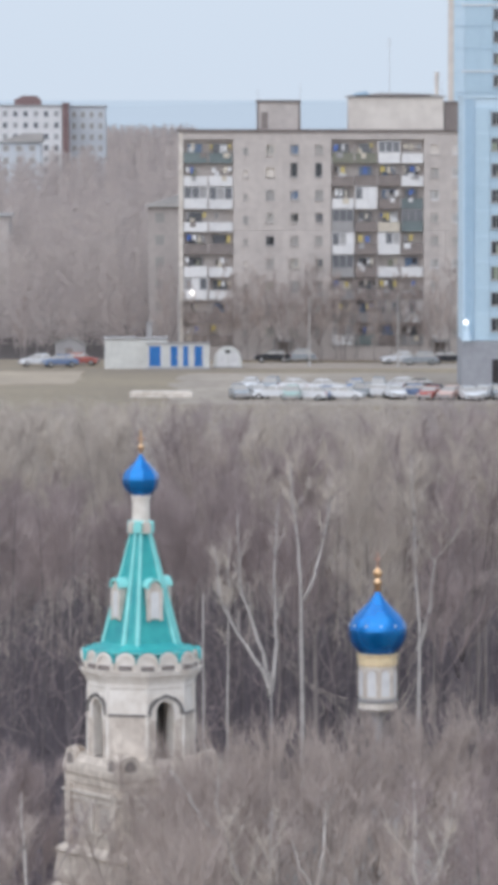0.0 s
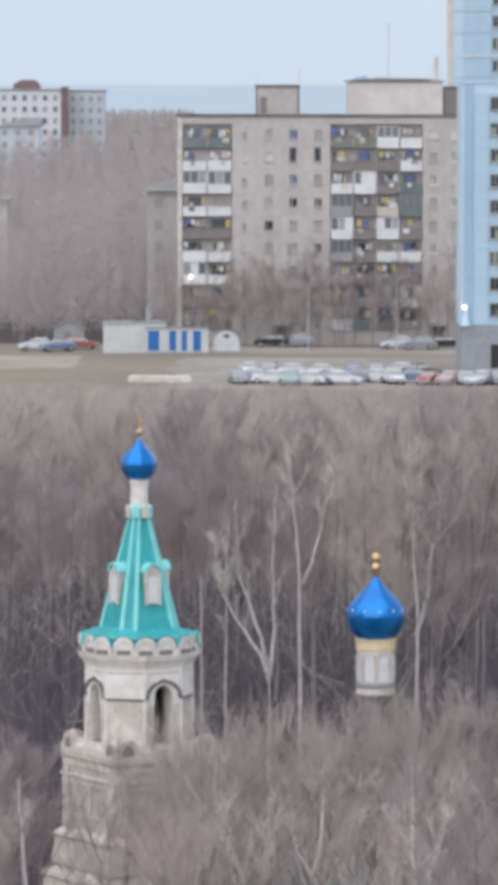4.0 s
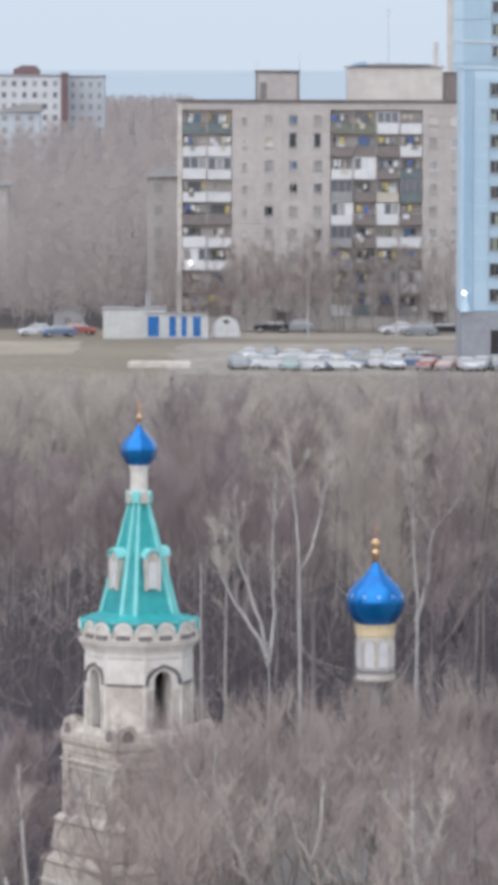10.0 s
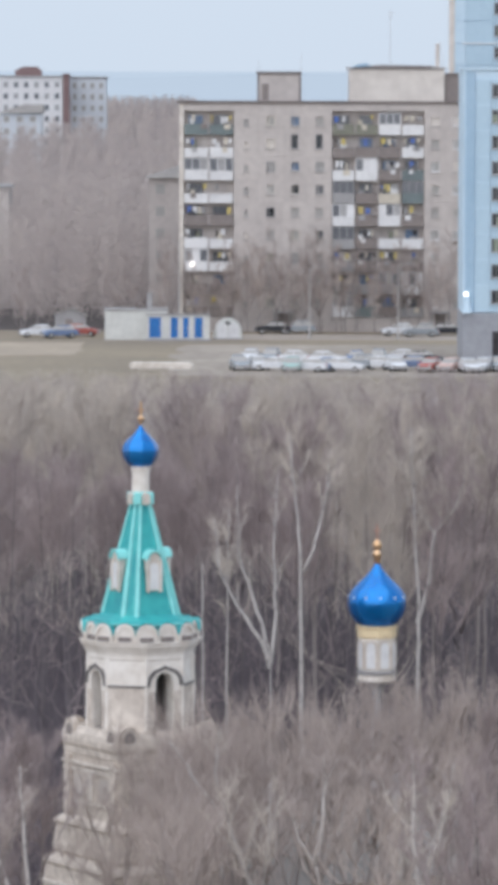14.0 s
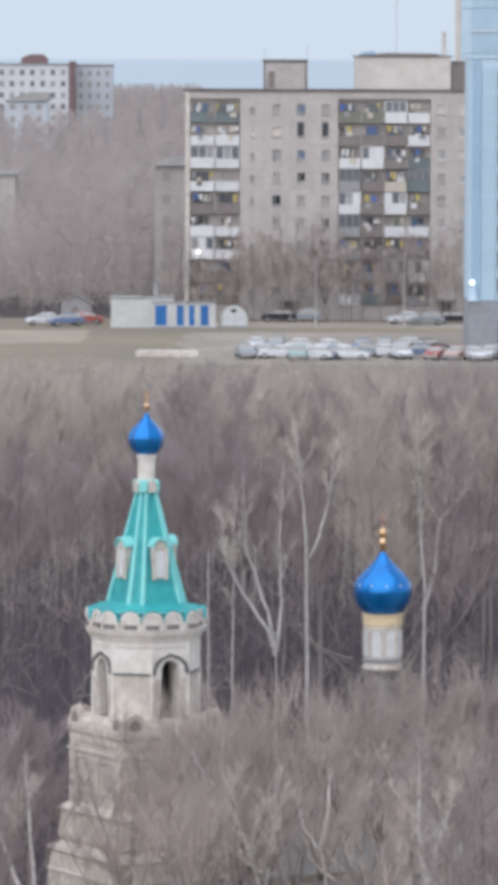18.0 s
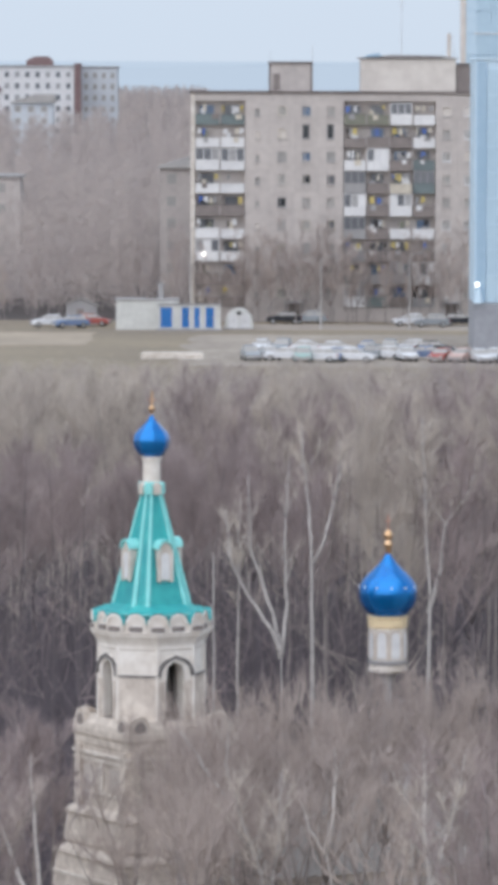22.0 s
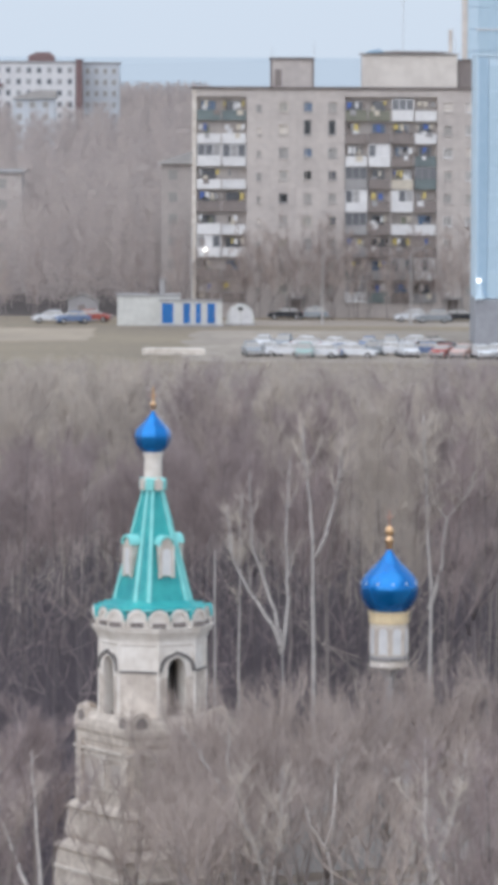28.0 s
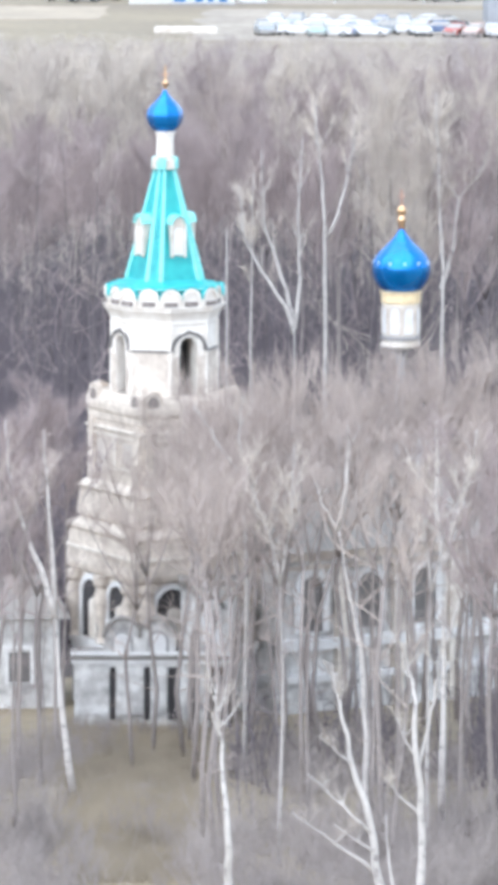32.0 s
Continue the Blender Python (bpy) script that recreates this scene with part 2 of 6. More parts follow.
class Mesh:
    """Collects corners and faces, then makes one mesh."""

    def __init__(self):
        self.v, self.f = [], []

    def add(self, v, f):
        k = len(self.v)
        self.v += [tuple(p) for p in v]
        self.f += [tuple(k + i for i in q) for q in f]
        return self

    def box(self, x0, x1, y0, y1, z0, z1, m=None):
        v = [Vector((x, y, z)) for z in (z0, z1) for x, y in ((x0, y0), (x1, y0), (x1, y1), (x0, y1))]
        if m:
            v = [m @ p for p in v]
        return self.add(v, [(3, 2, 1, 0), (4, 5, 6, 7), (0, 1, 5, 4), (1, 2, 6, 5), (2, 3, 7, 6), (3, 0, 4, 7)])

    def loft(self, rings, caps=True):
        """Closed rings of equally many corners, joined one to the next."""
        n = len(rings[0])
        v = [p for r in rings for p in r]
        f = [(i * n + j, i * n + (j + 1) % n, (i + 1) * n + (j + 1) % n, (i + 1) * n + j) for i in range(len(rings) - 1) for j in range(n)]
        if caps:
            f += [tuple(reversed(range(n))), tuple(range((len(rings) - 1) * n, len(rings) * n))]
        return self.add(v, f)

    def turned(self, profile, n=24, c=(0, 0), turn=0.0):
        """A profile of (radius, height) turned round the upright through c."""
        return self.loft([[(c[0] + r * math.cos(turn + 2 * math.pi * j / n), c[1] + r * math.sin(turn + 2 * math.pi * j / n), z)
                           for j in range(n)] for r, z in profile])

    def prism(self, outline, y0, y1, m=None):
        """An outline in x, z drawn from y0 to y1."""
        a, b = [Vector((x, y0, z)) for x, z in outline], [Vector((x, y1, z)) for x, z in outline]
        if m:
            a, b = [m @ p for p in a], [m @ p for p in b]
        return self.loft([b, a])

    def tube(self, pts, radii, n=6):
        rings = []
        for i, p in enumerate(pts):
            d = (Vector(pts[min(i + 1, len(pts) - 1)]) - Vector(pts[max(i - 1, 0)])).normalized()
            ref = Vector((1, 0, 0)) if abs(d.x) < 0.85 else Vector((0, 0, 1))
            u = (ref - d * ref.dot(d)).normalized()
            w = d.cross(u)
            rings.append([Vector(p) + radii[i] * (math.cos(6.2832 * j / n) * u + math.sin(6.2832 * j / n) * w) for j in range(n)])
        return self.loft(rings)

    def mesh(self, name, mat, smooth=False):
        me = bpy.data.meshes.new(name)
        me.from_pydata(self.v, [], self.f)
        me.materials.append(mat)
        if smooth:
            me.polygons.foreach_set("use_smooth", [True] * len(me.polygons))
        me.update()
        return me


def part(name, shape, mat, parent, label="", smooth=False):
    me = shape if isinstance(shape, bpy.types.Mesh) else shape.mesh(name, mat, smooth)
    ob = new(name, me)
    ob.parent = parent
    if label:
        ob["label"] = label
    return ob


def thing(name, m, label, category, group="", kind=""):
    ob = new(name)
    ob.matrix_world = m
    return tagged(ob, label, category, group, kind)


def arch(x, z, w, h, n=10):
    """The outline of a round-headed opening w wide and h high in all, standing on (x, z)."""
    r = w / 2
    return [(x - r, z), (x + r, z)] + [(x + r * math.cos(math.pi * i / n), z + h - r + r * math.sin(math.pi * i / n)) for i in range(n + 1)]


def arch_wall(shape, half, z0, z1, y0, y1, x, w, h, m, n=12):
    """A wall from -half to half with a round-headed doorway through it."""
    r, zc = w / 2, z0 + h - w / 2
    notch = [(x + r * math.cos(math.pi * i / n), zc + r * math.sin(math.pi * i / n)) for i in range(n, -1, -1)]
    shape.prism([(-half, z0), (x - r, z0)] + notch + [(x + r, z0), (half, z0), (half, z1), (-half, z1)], y0, y1, m)


def arch_ring(shape, x, zs, w, h, wide, y0, y1, m, legs=True, n=12):
    """A raised band round a round-headed opening."""
    r, zc = w / 2, zs + h - w / 2
    inner = [(x + r * math.cos(math.pi * i / n), zc + r * math.sin(math.pi * i / n)) for i in range(n, -1, -1)]
    outer = [(x + (r + wide) * math.cos(math.pi * i / n), zc + (r + wide) * math.sin(math.pi * i / n)) for i in range(n + 1)]
    if legs:
        inner, outer = [(x - r, zs)] + inner + [(x + r, zs)], [(x + r + wide, zs)] + outer + [(x - r - wide, zs)]
    shape.prism(inner + outer, y0, y1, m)


# ---- ground, road, hills ----
def smooth01(t):
    t = min(max(t, 0.0), 1.0)
    return t * t * (3 - 2 * t)


def ground_z(y):
    return 5.6 * smooth01((y - 330) / 220) + 5.4 * smooth01((y - 690) / 620)


def build_ground():
    ys = [-400, -100, 0, 60, 120] + [140 + 6 * i for i in range(32)] + [335 + 15 * i for i in range(18)] + [620, 660, 690] + [720 + 60 * i for i in range(12)] + [1500, 1900, 2600, 3400, 4700]
    xs = [-2600, -1200, -500, -200, -100, -60] + [-40 + 5 * i for i in range(19)] + [60, 100, 200, 500, 1200, 2600]
    g = Mesh()
    for y in ys:
        for x in xs:
            bumpy = 0.18 * noise.noise((x * 0.11, y * 0.07, 0)) if 100 < y < 330 and abs(x) < 60 else 0
            g.v.append((x, y, ground_z(y) + bumpy))
    n = len(xs)
    g.f = [(i * n + j, i * n + j + 1, (i + 1) * n + j + 1, (i + 1) * n + j) for i in range(len(ys) - 1) for j in range(n - 1)]
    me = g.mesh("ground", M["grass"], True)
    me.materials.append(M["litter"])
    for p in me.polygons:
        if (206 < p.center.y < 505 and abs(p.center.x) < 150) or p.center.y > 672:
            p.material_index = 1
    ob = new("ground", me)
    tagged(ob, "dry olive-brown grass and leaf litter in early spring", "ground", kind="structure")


def sheet(name, x0, x1, y0, y1, z, mat, label, category, seed):
    """A flat patch of ground with an uneven outline."""
    rng = random.Random(seed)
    pts = []
    for i in range(48):
        a = 2 * math.pi * i / 48
        c, s = math.cos(a), math.sin(a)
        k = max(abs(c), abs(s)) * 0.85 + 0.15
        q = 1 + rng.uniform(-0.06, 0.03)
        pts.append(((x0 + x1) / 2 + (x1 - x0) / 2 * c / k * q, (y0 + y1) / 2 + (y1 - y0) / 2 * s / k * q))
    ob = new(name, Mesh().loft([[(x, y, z - 0.1) for x, y in pts], [(x, y, z) for x, y in pts]]).mesh(name, mat))
    tagged(ob, label, category, kind="structure")


build_ground()
sheet("road", -12, 46, 636, 651, 5.63, M["road"], "dusty asphalt road in front of the flats", "road", 2)
sheet("parking_lot", -9, 48, 556, 626, 5.62, M["asphalt"], "grey asphalt car park", "parking lot", 3)
sheet("sand_patch", -44, -18.5, 598, 629, 5.64, M["sand"], "bare sandy patch in the grass", "ground", 4)
# the ridge is self-lit, with distance haze painted in as its glow
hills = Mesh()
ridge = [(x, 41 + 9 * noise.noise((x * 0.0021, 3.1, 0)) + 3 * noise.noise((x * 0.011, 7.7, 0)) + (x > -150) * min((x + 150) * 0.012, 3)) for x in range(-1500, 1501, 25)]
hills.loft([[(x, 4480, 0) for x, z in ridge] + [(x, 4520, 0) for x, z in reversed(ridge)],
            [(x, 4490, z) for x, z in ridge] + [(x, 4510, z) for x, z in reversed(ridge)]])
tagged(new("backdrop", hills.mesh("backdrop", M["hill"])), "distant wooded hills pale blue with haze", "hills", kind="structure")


# ---- the nine-storey block of flats ----
FLAT_X, FLAT_Y, FLAT_Z, STOREY = -8.5, 658.0, 5.6, 2.76
PLINTH = 1.95


def window_part(parent, x, z, w, h, y, glassy, sashes=2, frame_mat="white"):
    """Frame, sill and panes, set back in an opening whose lower left corner is (x, z)."""
    b = 0.09
    loops = [[(x + d, q, z + d), (x + w - d, q, z + d), (x + w - d, q, z + h - d), (x + d, q, z + h - d)] for d, q in ((0, y + 0.12), (0, y), (b, y), (b, y + 0.12), (0, y + 0.12))]
    win = part("window", Mesh().loft(loops, False), M[frame_mat], parent)
    for i in range(1, sashes):
        q = x + w * (0.36 if sashes == 2 else i / sashes)
        part("mullion", Mesh().box(q - 0.04, q + 0.04, y, y + 0.12, z + b, z + h - b), M[frame_mat], win)
    part("sill", Mesh().box(x - 0.08, x + w + 0.08, y - 0.28, y + 0.02, z - 0.1, z - 0.01), M["greyp" if frame_mat != "white" else "white"], win)
    edges = [x + b, x + w - b] if sashes == 1 else ([x + b, x + w * 0.36, x + w - b] if sashes == 2 else [x + b + (w - 2 * b) * i / sashes for i in range(sashes + 1)])
    for a, c in zip(edges, edges[1:]):
        part("pane", Mesh().box(a, c, y + 0.05, y + 0.08, z + b, z + h - b), M[glassy], win)
    return win


def panel(parent, x0, x1, z0, z1, hole=None):
    """A concrete wall panel, with its joints left open round it, and a hole (x, z, w, h)."""
    p, j, d = Mesh(), 0.007, 0.3
    x0, x1, z0, z1 = x0 + j, x1 - j, z0 + j, z1 - j
    if hole:
        x, z, w, h = hole
        p.box(x0, x, 0, d, z0, z1).box(x + w, x1, 0, d, z0, z1)
        p.box(x, x + w, 0, d, z0, z).box(x, x + w, 0, d, z + h, z1)
    else:
        p.box(x0, x1, 0, d, z0, z1)
    return part("panel", p, M["concrete"], parent)


def loggia(parent, x0, x1, z, front, glaze, rng, deep=0.85):
    """One recessed balcony: slab, parapet of the given colour, glazing or an open front."""
    b = part("balcony", Mesh().box(x0, x1, 0.02, deep, z - 0.09, z + 0.09), M["greyp"], parent)
    high = rng.uniform(0.95, 1.15)
    out = -0.12 if front in ("white", "cream") else 0.0
    par = Mesh().box(x0 + 0.04, x1 - 0.04, out, out + 0.08, z - 0.14, z + high)
    par.box(x0 + 0.02, x1 - 0.02, out - 0.04, out + 0.12, z + high, z + high + 0.07)
    part("parapet", par, M[front], b)
    if glaze:
        fr = Mesh()
        n = 3
        top = z + STOREY - 0.2
        for i in range(n + 1):
            q = x0 + 0.05 + (x1 - x0 - 0.1) * i / n
            fr.box(q - 0.045, q + 0.045, 0.0, 0.09, z + high + 0.07, top)
        fr.box(x0, x1, 0.0, 0.09, top - 0.09, top)
        part("glazing_frame", fr, M["white" if front in ("white", "cream") else "greyp"], b)
        for i in range(n):
            a, c = x0 + 0.1 + (x1 - x0 - 0.1) * i / n, x0 + (x1 - x0 - 0.1) * (i + 1) / n
            kind = rng.choice(["window", "window_pale", "window", "window"]) if glaze != "w" else rng.choice(["white", "greyp", "window"])
            part("pane", Mesh().box(a, c, 0.03, 0.06, z + high + 0.07, top - 0.09), M[kind], b)
    if not glaze and rng.random() < 0.6:
        q = rng.uniform(x0 + 0.2, x1 - 1.2)
        part("cupboard", Mesh().box(q, q + rng.uniform(0.5, 1.0), 0.35, 0.76, z + 0.09, z + rng.uniform(1.3, 2.0)), M[rng.choice(["white", "brown", "cream", "greyp", "olive"])], b)
    if not glaze:
        q = x0 + rng.uniform(0.15, 0.4)
        while q < x1 - 0.5:
            w, top = rng.uniform(0.22, 0.55), z + rng.uniform(2.05, 2.3)
            if rng.random() < 0.6:
                part("washing", Mesh().prism([(q, top - rng.uniform(0.4, 0.95)), (q + w, top - rng.uniform(0.4, 0.95)), (q + w * 0.96, top), (q + 0.03, top)], 0.2, 0.23),
                     M[rng.choice(["white", "white", "bluecloth", "yellowcloth", "cream", "dark", "greyp"])], b)
            q += w + rng.uniform(0.05, 0.35)
        if rng.random() < 0.5:
            q = rng.uniform(x0 + 0.3, x1 - 0.9)
            part("drying_rug", Mesh().box(q, q + rng.uniform(0.4, 0.8), out - 0.1, out - 0.05, z + high - rng.uniform(0.35, 0.6), z + high + 0.09), M[rng.choice(["cream", "greyp", "brown", "white"])], b)
    if not glaze and rng.random() < 0.75:
        part("back_window", Mesh().box(x0 + 0.5, x1 - 0.7, deep - 0.08, deep - 0.02, z + 0.8, z + 2.2), M["window_blue" if rng.random() < 0.25 else "window"], b)


# front and glazing of every balcony from the top storey down: W white, C cream, O olive, T dull green, G grey, B brown; small: glazed
COLOURS = {"w": "white", "c": "cream", "o": "olive", "t": "teal", "g": "greyp", "b": "brown"}
LEFT_BAY = ["TT", "WW", "ww", "WW", "BB", "WW", "wW", "BB", "BB"]
RIGHT_BAY = ["OOwW", "BBBW", "WwBT", "gBCt", "wBwB", "gBWW", "GBBB", "TGgw", "wTBG"]


def flats():
    rng = random.Random(11)
    W, H = 35.0, PLINTH + 9 * STOREY + 0.9
    t = thing("apartment_block", pose(FLAT_X, FLAT_Y, FLAT_Z), "nine-storey block of weathered grey concrete panels with cluttered balconies", "apartment building")
    for x0, x1, y0 in ((0.5, 6.6, 1.0), (6.6, 18.5, 0.34), (18.5, 29.7, 1.0), (29.7, W, 0.34)):
        part("wall", Mesh().box(x0, x1, y0, 13, 0, H), M["concrete" if y0 > 0.9 else "joint"], t)
    part("corner_wall", Mesh().box(-0.02, 0.5, 0, 13, 0, H), M["plaster"], t, "pale end wall")
    part("roof", Mesh().box(-0.25, W + 0.2, -0.25, 13.2, H, H + 0.28), M["roofing"], t, "dark roof edge")
    part("fascia", Mesh().box(0.5, W, 0.0, 0.34, PLINTH + 9 * STOREY, H), M["concrete"], t)
    for q0, q1 in ((0.5, 6.6), (18.5, 29.7)):
        part("lintel", Mesh().box(q0, q1, 0.36, 0.99, PLINTH + 9 * STOREY, H), M["concrete"], t)
    for s in range(9):
        z = PLINTH + (8 - s) * STOREY
        for c in range(4):
            x0 = 6.6 + c * 2.975
            w, h = ((0.6, 0.8) if c == 0 else (1.05, 1.15))
            hx, hz = x0 + (2.975 - w) / 2, z + 0.95
            if (s, c) in ((1, 2), (1, 3)):
                w, h = 0.9, 1.75
            panel(t, x0, x0 + 2.975, z, z + STOREY, (hx, hz, w, h))
            # most panes are pale: the reflection is put into their colour
            pane = {(0, 2): "window_blue", (2, 2): "window_blue", (1, 2): "window_dark", (1, 3): "window_dark", (3, 2): "window_dark", (3, 3): "window", (4, 1): "window_dark", (5, 3): "window"}.get((s, c), rng.choice(["window_pale"] * 4 + ["paleconcrete", "curtain"]))
            window_part(t, hx, hz, w, h, 0.14, pane, 1 if w < 1 else 2, rng.choice(["paleconcrete", "concrete", "concrete", "cream", "greyp"]))
        for c in range(2):
            x0 = 29.7 + c * 2.65
            panel(t, x0, x0 + 2.65, z, z + STOREY, (x0 + 0.8, z + 0.95, 1.05, 1.15))
            window_part(t, x0 + 0.8, z + 0.95, 1.05, 1.15, 0.14, rng.choice(["window_pale", "window_pale", "paleconcrete"]), 2, rng.choice(["concrete", "paleconcrete", "white"]))
        for bay, q0, cells in ((LEFT_BAY, 0.5, 2), (RIGHT_BAY, 18.5, 4)):
            wide = (6.1 if cells == 2 else 11.2) / cells
            for c in range(cells):
                code = bay[s][c]
                loggia(t, q0 + c * wide + 0.06, q0 + (c + 1) * wide - 0.06, z, COLOURS[code.lower()], "w" if code in "wc" else ("g" if code.islower() else ""), rng)
            for c in range(1, cells):
                if s % 2 == 0 or c == 2:
                    part("divider", Mesh().box(q0 + c * wide - 0.055, q0 + c * wide + 0.055, 0.03, 0.99, z + 0.1, z + STOREY - 0.1), M["concrete"], t)
    for x0 in (6.6, 29.7):
        part("plinth", Mesh().box(x0, x0 + (11.9 if x0 < 10 else 5.3), 0.0, 0.34, 0, PLINTH), M["concrete"], t)
    for q0, q1 in ((0.5, 6.6), (18.5, 29.7)):
        part("basement_wall", Mesh().box(q0, q1, 0.1, 0.99, 0, PLINTH - 0.2), M["concrete"], t)
    # rooftop: lift house, wide plant room with a dark coping, aerials
    a = part("lift_house", Mesh().box(9.5, 14.6, 3, 9, H + 0.28, H + 3.6), M["concrete"], t, "grey lift house")
    part("coping", Mesh().box(9.3, 14.8, 2.8, 9.2, H + 3.6, H + 3.85), M["roofing"], a)
    part("door", Mesh().box(10.0, 10.8, 2.93, 2.99, H + 0.4, H + 2.4), M["brown"], a)
    for q in (9.42, 14.5):
        part("corner_post", Mesh().box(q, q + 0.22, 2.85, 2.97, H + 0.28, H + 3.6), M["brown"], a)
    b = part("plant_room", Mesh().box(20.6, 32.2, 3, 10, H + 0.28, H + 4.2), M["paleconcrete"], t, "wide pale plant room")
    part("coping", Mesh().prism([(20.3, H + 4.2), (32.5, H + 4.2), (32.5, H + 4.36), (30.5, H + 4.62), (24.4, H + 4.75), (22.4, H + 4.5), (20.3, H + 4.4)], 2.8, 10.2), M["greyp"], b)
    part("coping_strip", Mesh().box(21.2, 30.6, 2.7, 2.79, H + 4.3, H + 4.5), M["roofing"], b)
    c = part("stair_house", Mesh().box(32.3, 34.6, 3.3, 8, H + 0.28, H + 3.5), M["brown"], t, "dull brown stair house")
    part("coping", Mesh().box(32.2, 34.8, 3.1, 8.2, H + 3.5, H + 3.7), M["roofing"], c)
    for x, h in ((9.6, 5.2), (14.75, 5.9), (25.6, 11.5), (31.6, 7.5), (32.0, 6.2)):
        m = part("aerial", Mesh().turned([(0.05, H + 0.28), (0.02, H + h)], 5, (x, 4)), M["pole"], t)
        if h > 7:
            for k in range(3):
                part("aerial_arm", Mesh().box(x - 0.35 + 0.08 * k, x + 0.35 - 0.08 * k, 3.98, 4.02, H + h - 0.4 - 0.4 * k, H + h - 0.36 - 0.4 * k), M["pole"], m)
    part("roof_tarpaulin", Mesh().prism([(20.9, H + 4.42), (23.2, H + 4.52), (22.8, H + 4.95), (21.6, H + 4.75)], 2.6, 4.5), M["midblue"], b, "blue tarpaulin heap")
    part("flue", Mesh().box(31.15, 31.6, 4.2, 4.8, H + 4.3, H + 7.3), M["paleconcrete"], t, "grey ventilation flue")
    # entrances at street level
    for x in (11.4, 30.5):
        e = part("entrance", Mesh().box(x, x + 2.4, -1.4, -0.02, 2.3, 2.5), M["greyp"], t, "concrete entrance canopy")
        part("entrance_door", Mesh().box(x + 0.6, x + 1.8, -0.06, -0.005, 0.05, 2.2), M["brown"], e)
        for q in (x + 0.1, x + 2.1):
            part("canopy_post", Mesh().box(q, q + 0.16, -1.3, -1.14, 0, 2.3), M["greyp"], e)


flats()
tagged(new("balcony_lamp", Mesh().turned([(0.04, -0.2), (0.16, -0.12), (0.2, 0.04), (0.14, 0.16), (0.03, 0.2)], 12).mesh("balcony_lamp", M["lamp"], True)),
       "lit white lamp on a balcony front", "lamp").matrix_world = pose(FLAT_X + 1.6, FLAT_Y - 0.42, FLAT_Z + PLINTH + 2 * STOREY + 0.75)


# ---- pale blue tower blocks ----
def blue_window(t, x, z, y, rng):
    win = window_part(t, x, z, 1.75, 1.45, y, "window_dark", 3, "greyp")
    if rng.random() < 0.4:
        q = rng.uniform(0.1, 0.9)
        part("curtain", Mesh().box(x + q, x + q + 0.55, y + 0.02, y + 0.045, z + 0.1, z + rng.uniform(0.7, 1.35)), M["curtain"], win)


def tower_block():
    """The nearer block: grey base, projecting light blue front with a darker stripe."""
    rng = random.Random(8)
    t = thing("tower_block", pose(0, 590, 5.6), "tower block clad in pale blue panels above a grey base", "apartment building", "pale blue tower blocks")
    part("base", Mesh().box(23.22, 38, -0.15, 14, 0, 5.2), M["greystone"], t, "grey stone-clad base")
    part("base_door", Mesh().box(26.5, 27.6, -0.22, -0.15, 0.0, 3.2), M["dark"], t)
    part("wall", Mesh().box(23.26, 38, 0.25, 14, 5.2, 31.6), M["lightblue"], t)
    part("roof", Mesh().box(23.2, 38.1, 0.05, 14.1, 31.6, 31.85), M["lightblue"], t)
    part("stripe", Mesh().box(23.5, 24.5, 0.12, 0.25, 5.4, 31.4), M["midblue"], t, "darker blue vertical stripe")
    for s in range(1, 11):
        z = 2.8 + s * 2.8 - 0.2
        if z + 2.8 > 31.8:
            break
        y = 0.07
        for x0, x1, mat in ((24.6, 26.2, "paleblue"), (28.3, 32, "paleblue"), (32, 36.5, "lightblue")):
            part("panel", Mesh().box(x0 + 0.02, x1 - 0.02, y, y + 0.18, z + 0.05, z + 2.75), M[mat], t)
        part("panel", Mesh().box(26.22, 28.28, y, y + 0.18, z + 0.05, z + 0.85), M["paleblue"], t)
        part("panel", Mesh().box(26.22, 28.28, y, y + 0.18, z + 2.3, z + 2.75), M["paleblue"], t)
        part("ledge", Mesh().box(24.55, 38, y - 0.05, y + 0.18, z - 0.05, z + 0.05), M["lightblue"], t)
        blue_window(t, 26.35, z + 0.85, y + 0.05, rng)
    part("entrance_lamp", Mesh().turned([(0.05, 7.45), (0.2, 7.32), (0.2, 7.15), (0.1, 7.05)], 10, (23.6, -0.3)), M["lamp"], t, "lit lamp over the base")
    part("lamp_bracket", Mesh().box(23.56, 23.64, -0.3, 0.25, 7.45, 7.52), M["steel"], t)
    # the lamp's blur of light, modelled as a pale solid cone
    part("porch_cone", Mesh().turned([(0.6, 5.2), (0.36, 6.0), (0.14, 6.9)], 12, (23.75, -0.05)), M["lightblue"], t, "pale solid cone standing for the lamp's light")


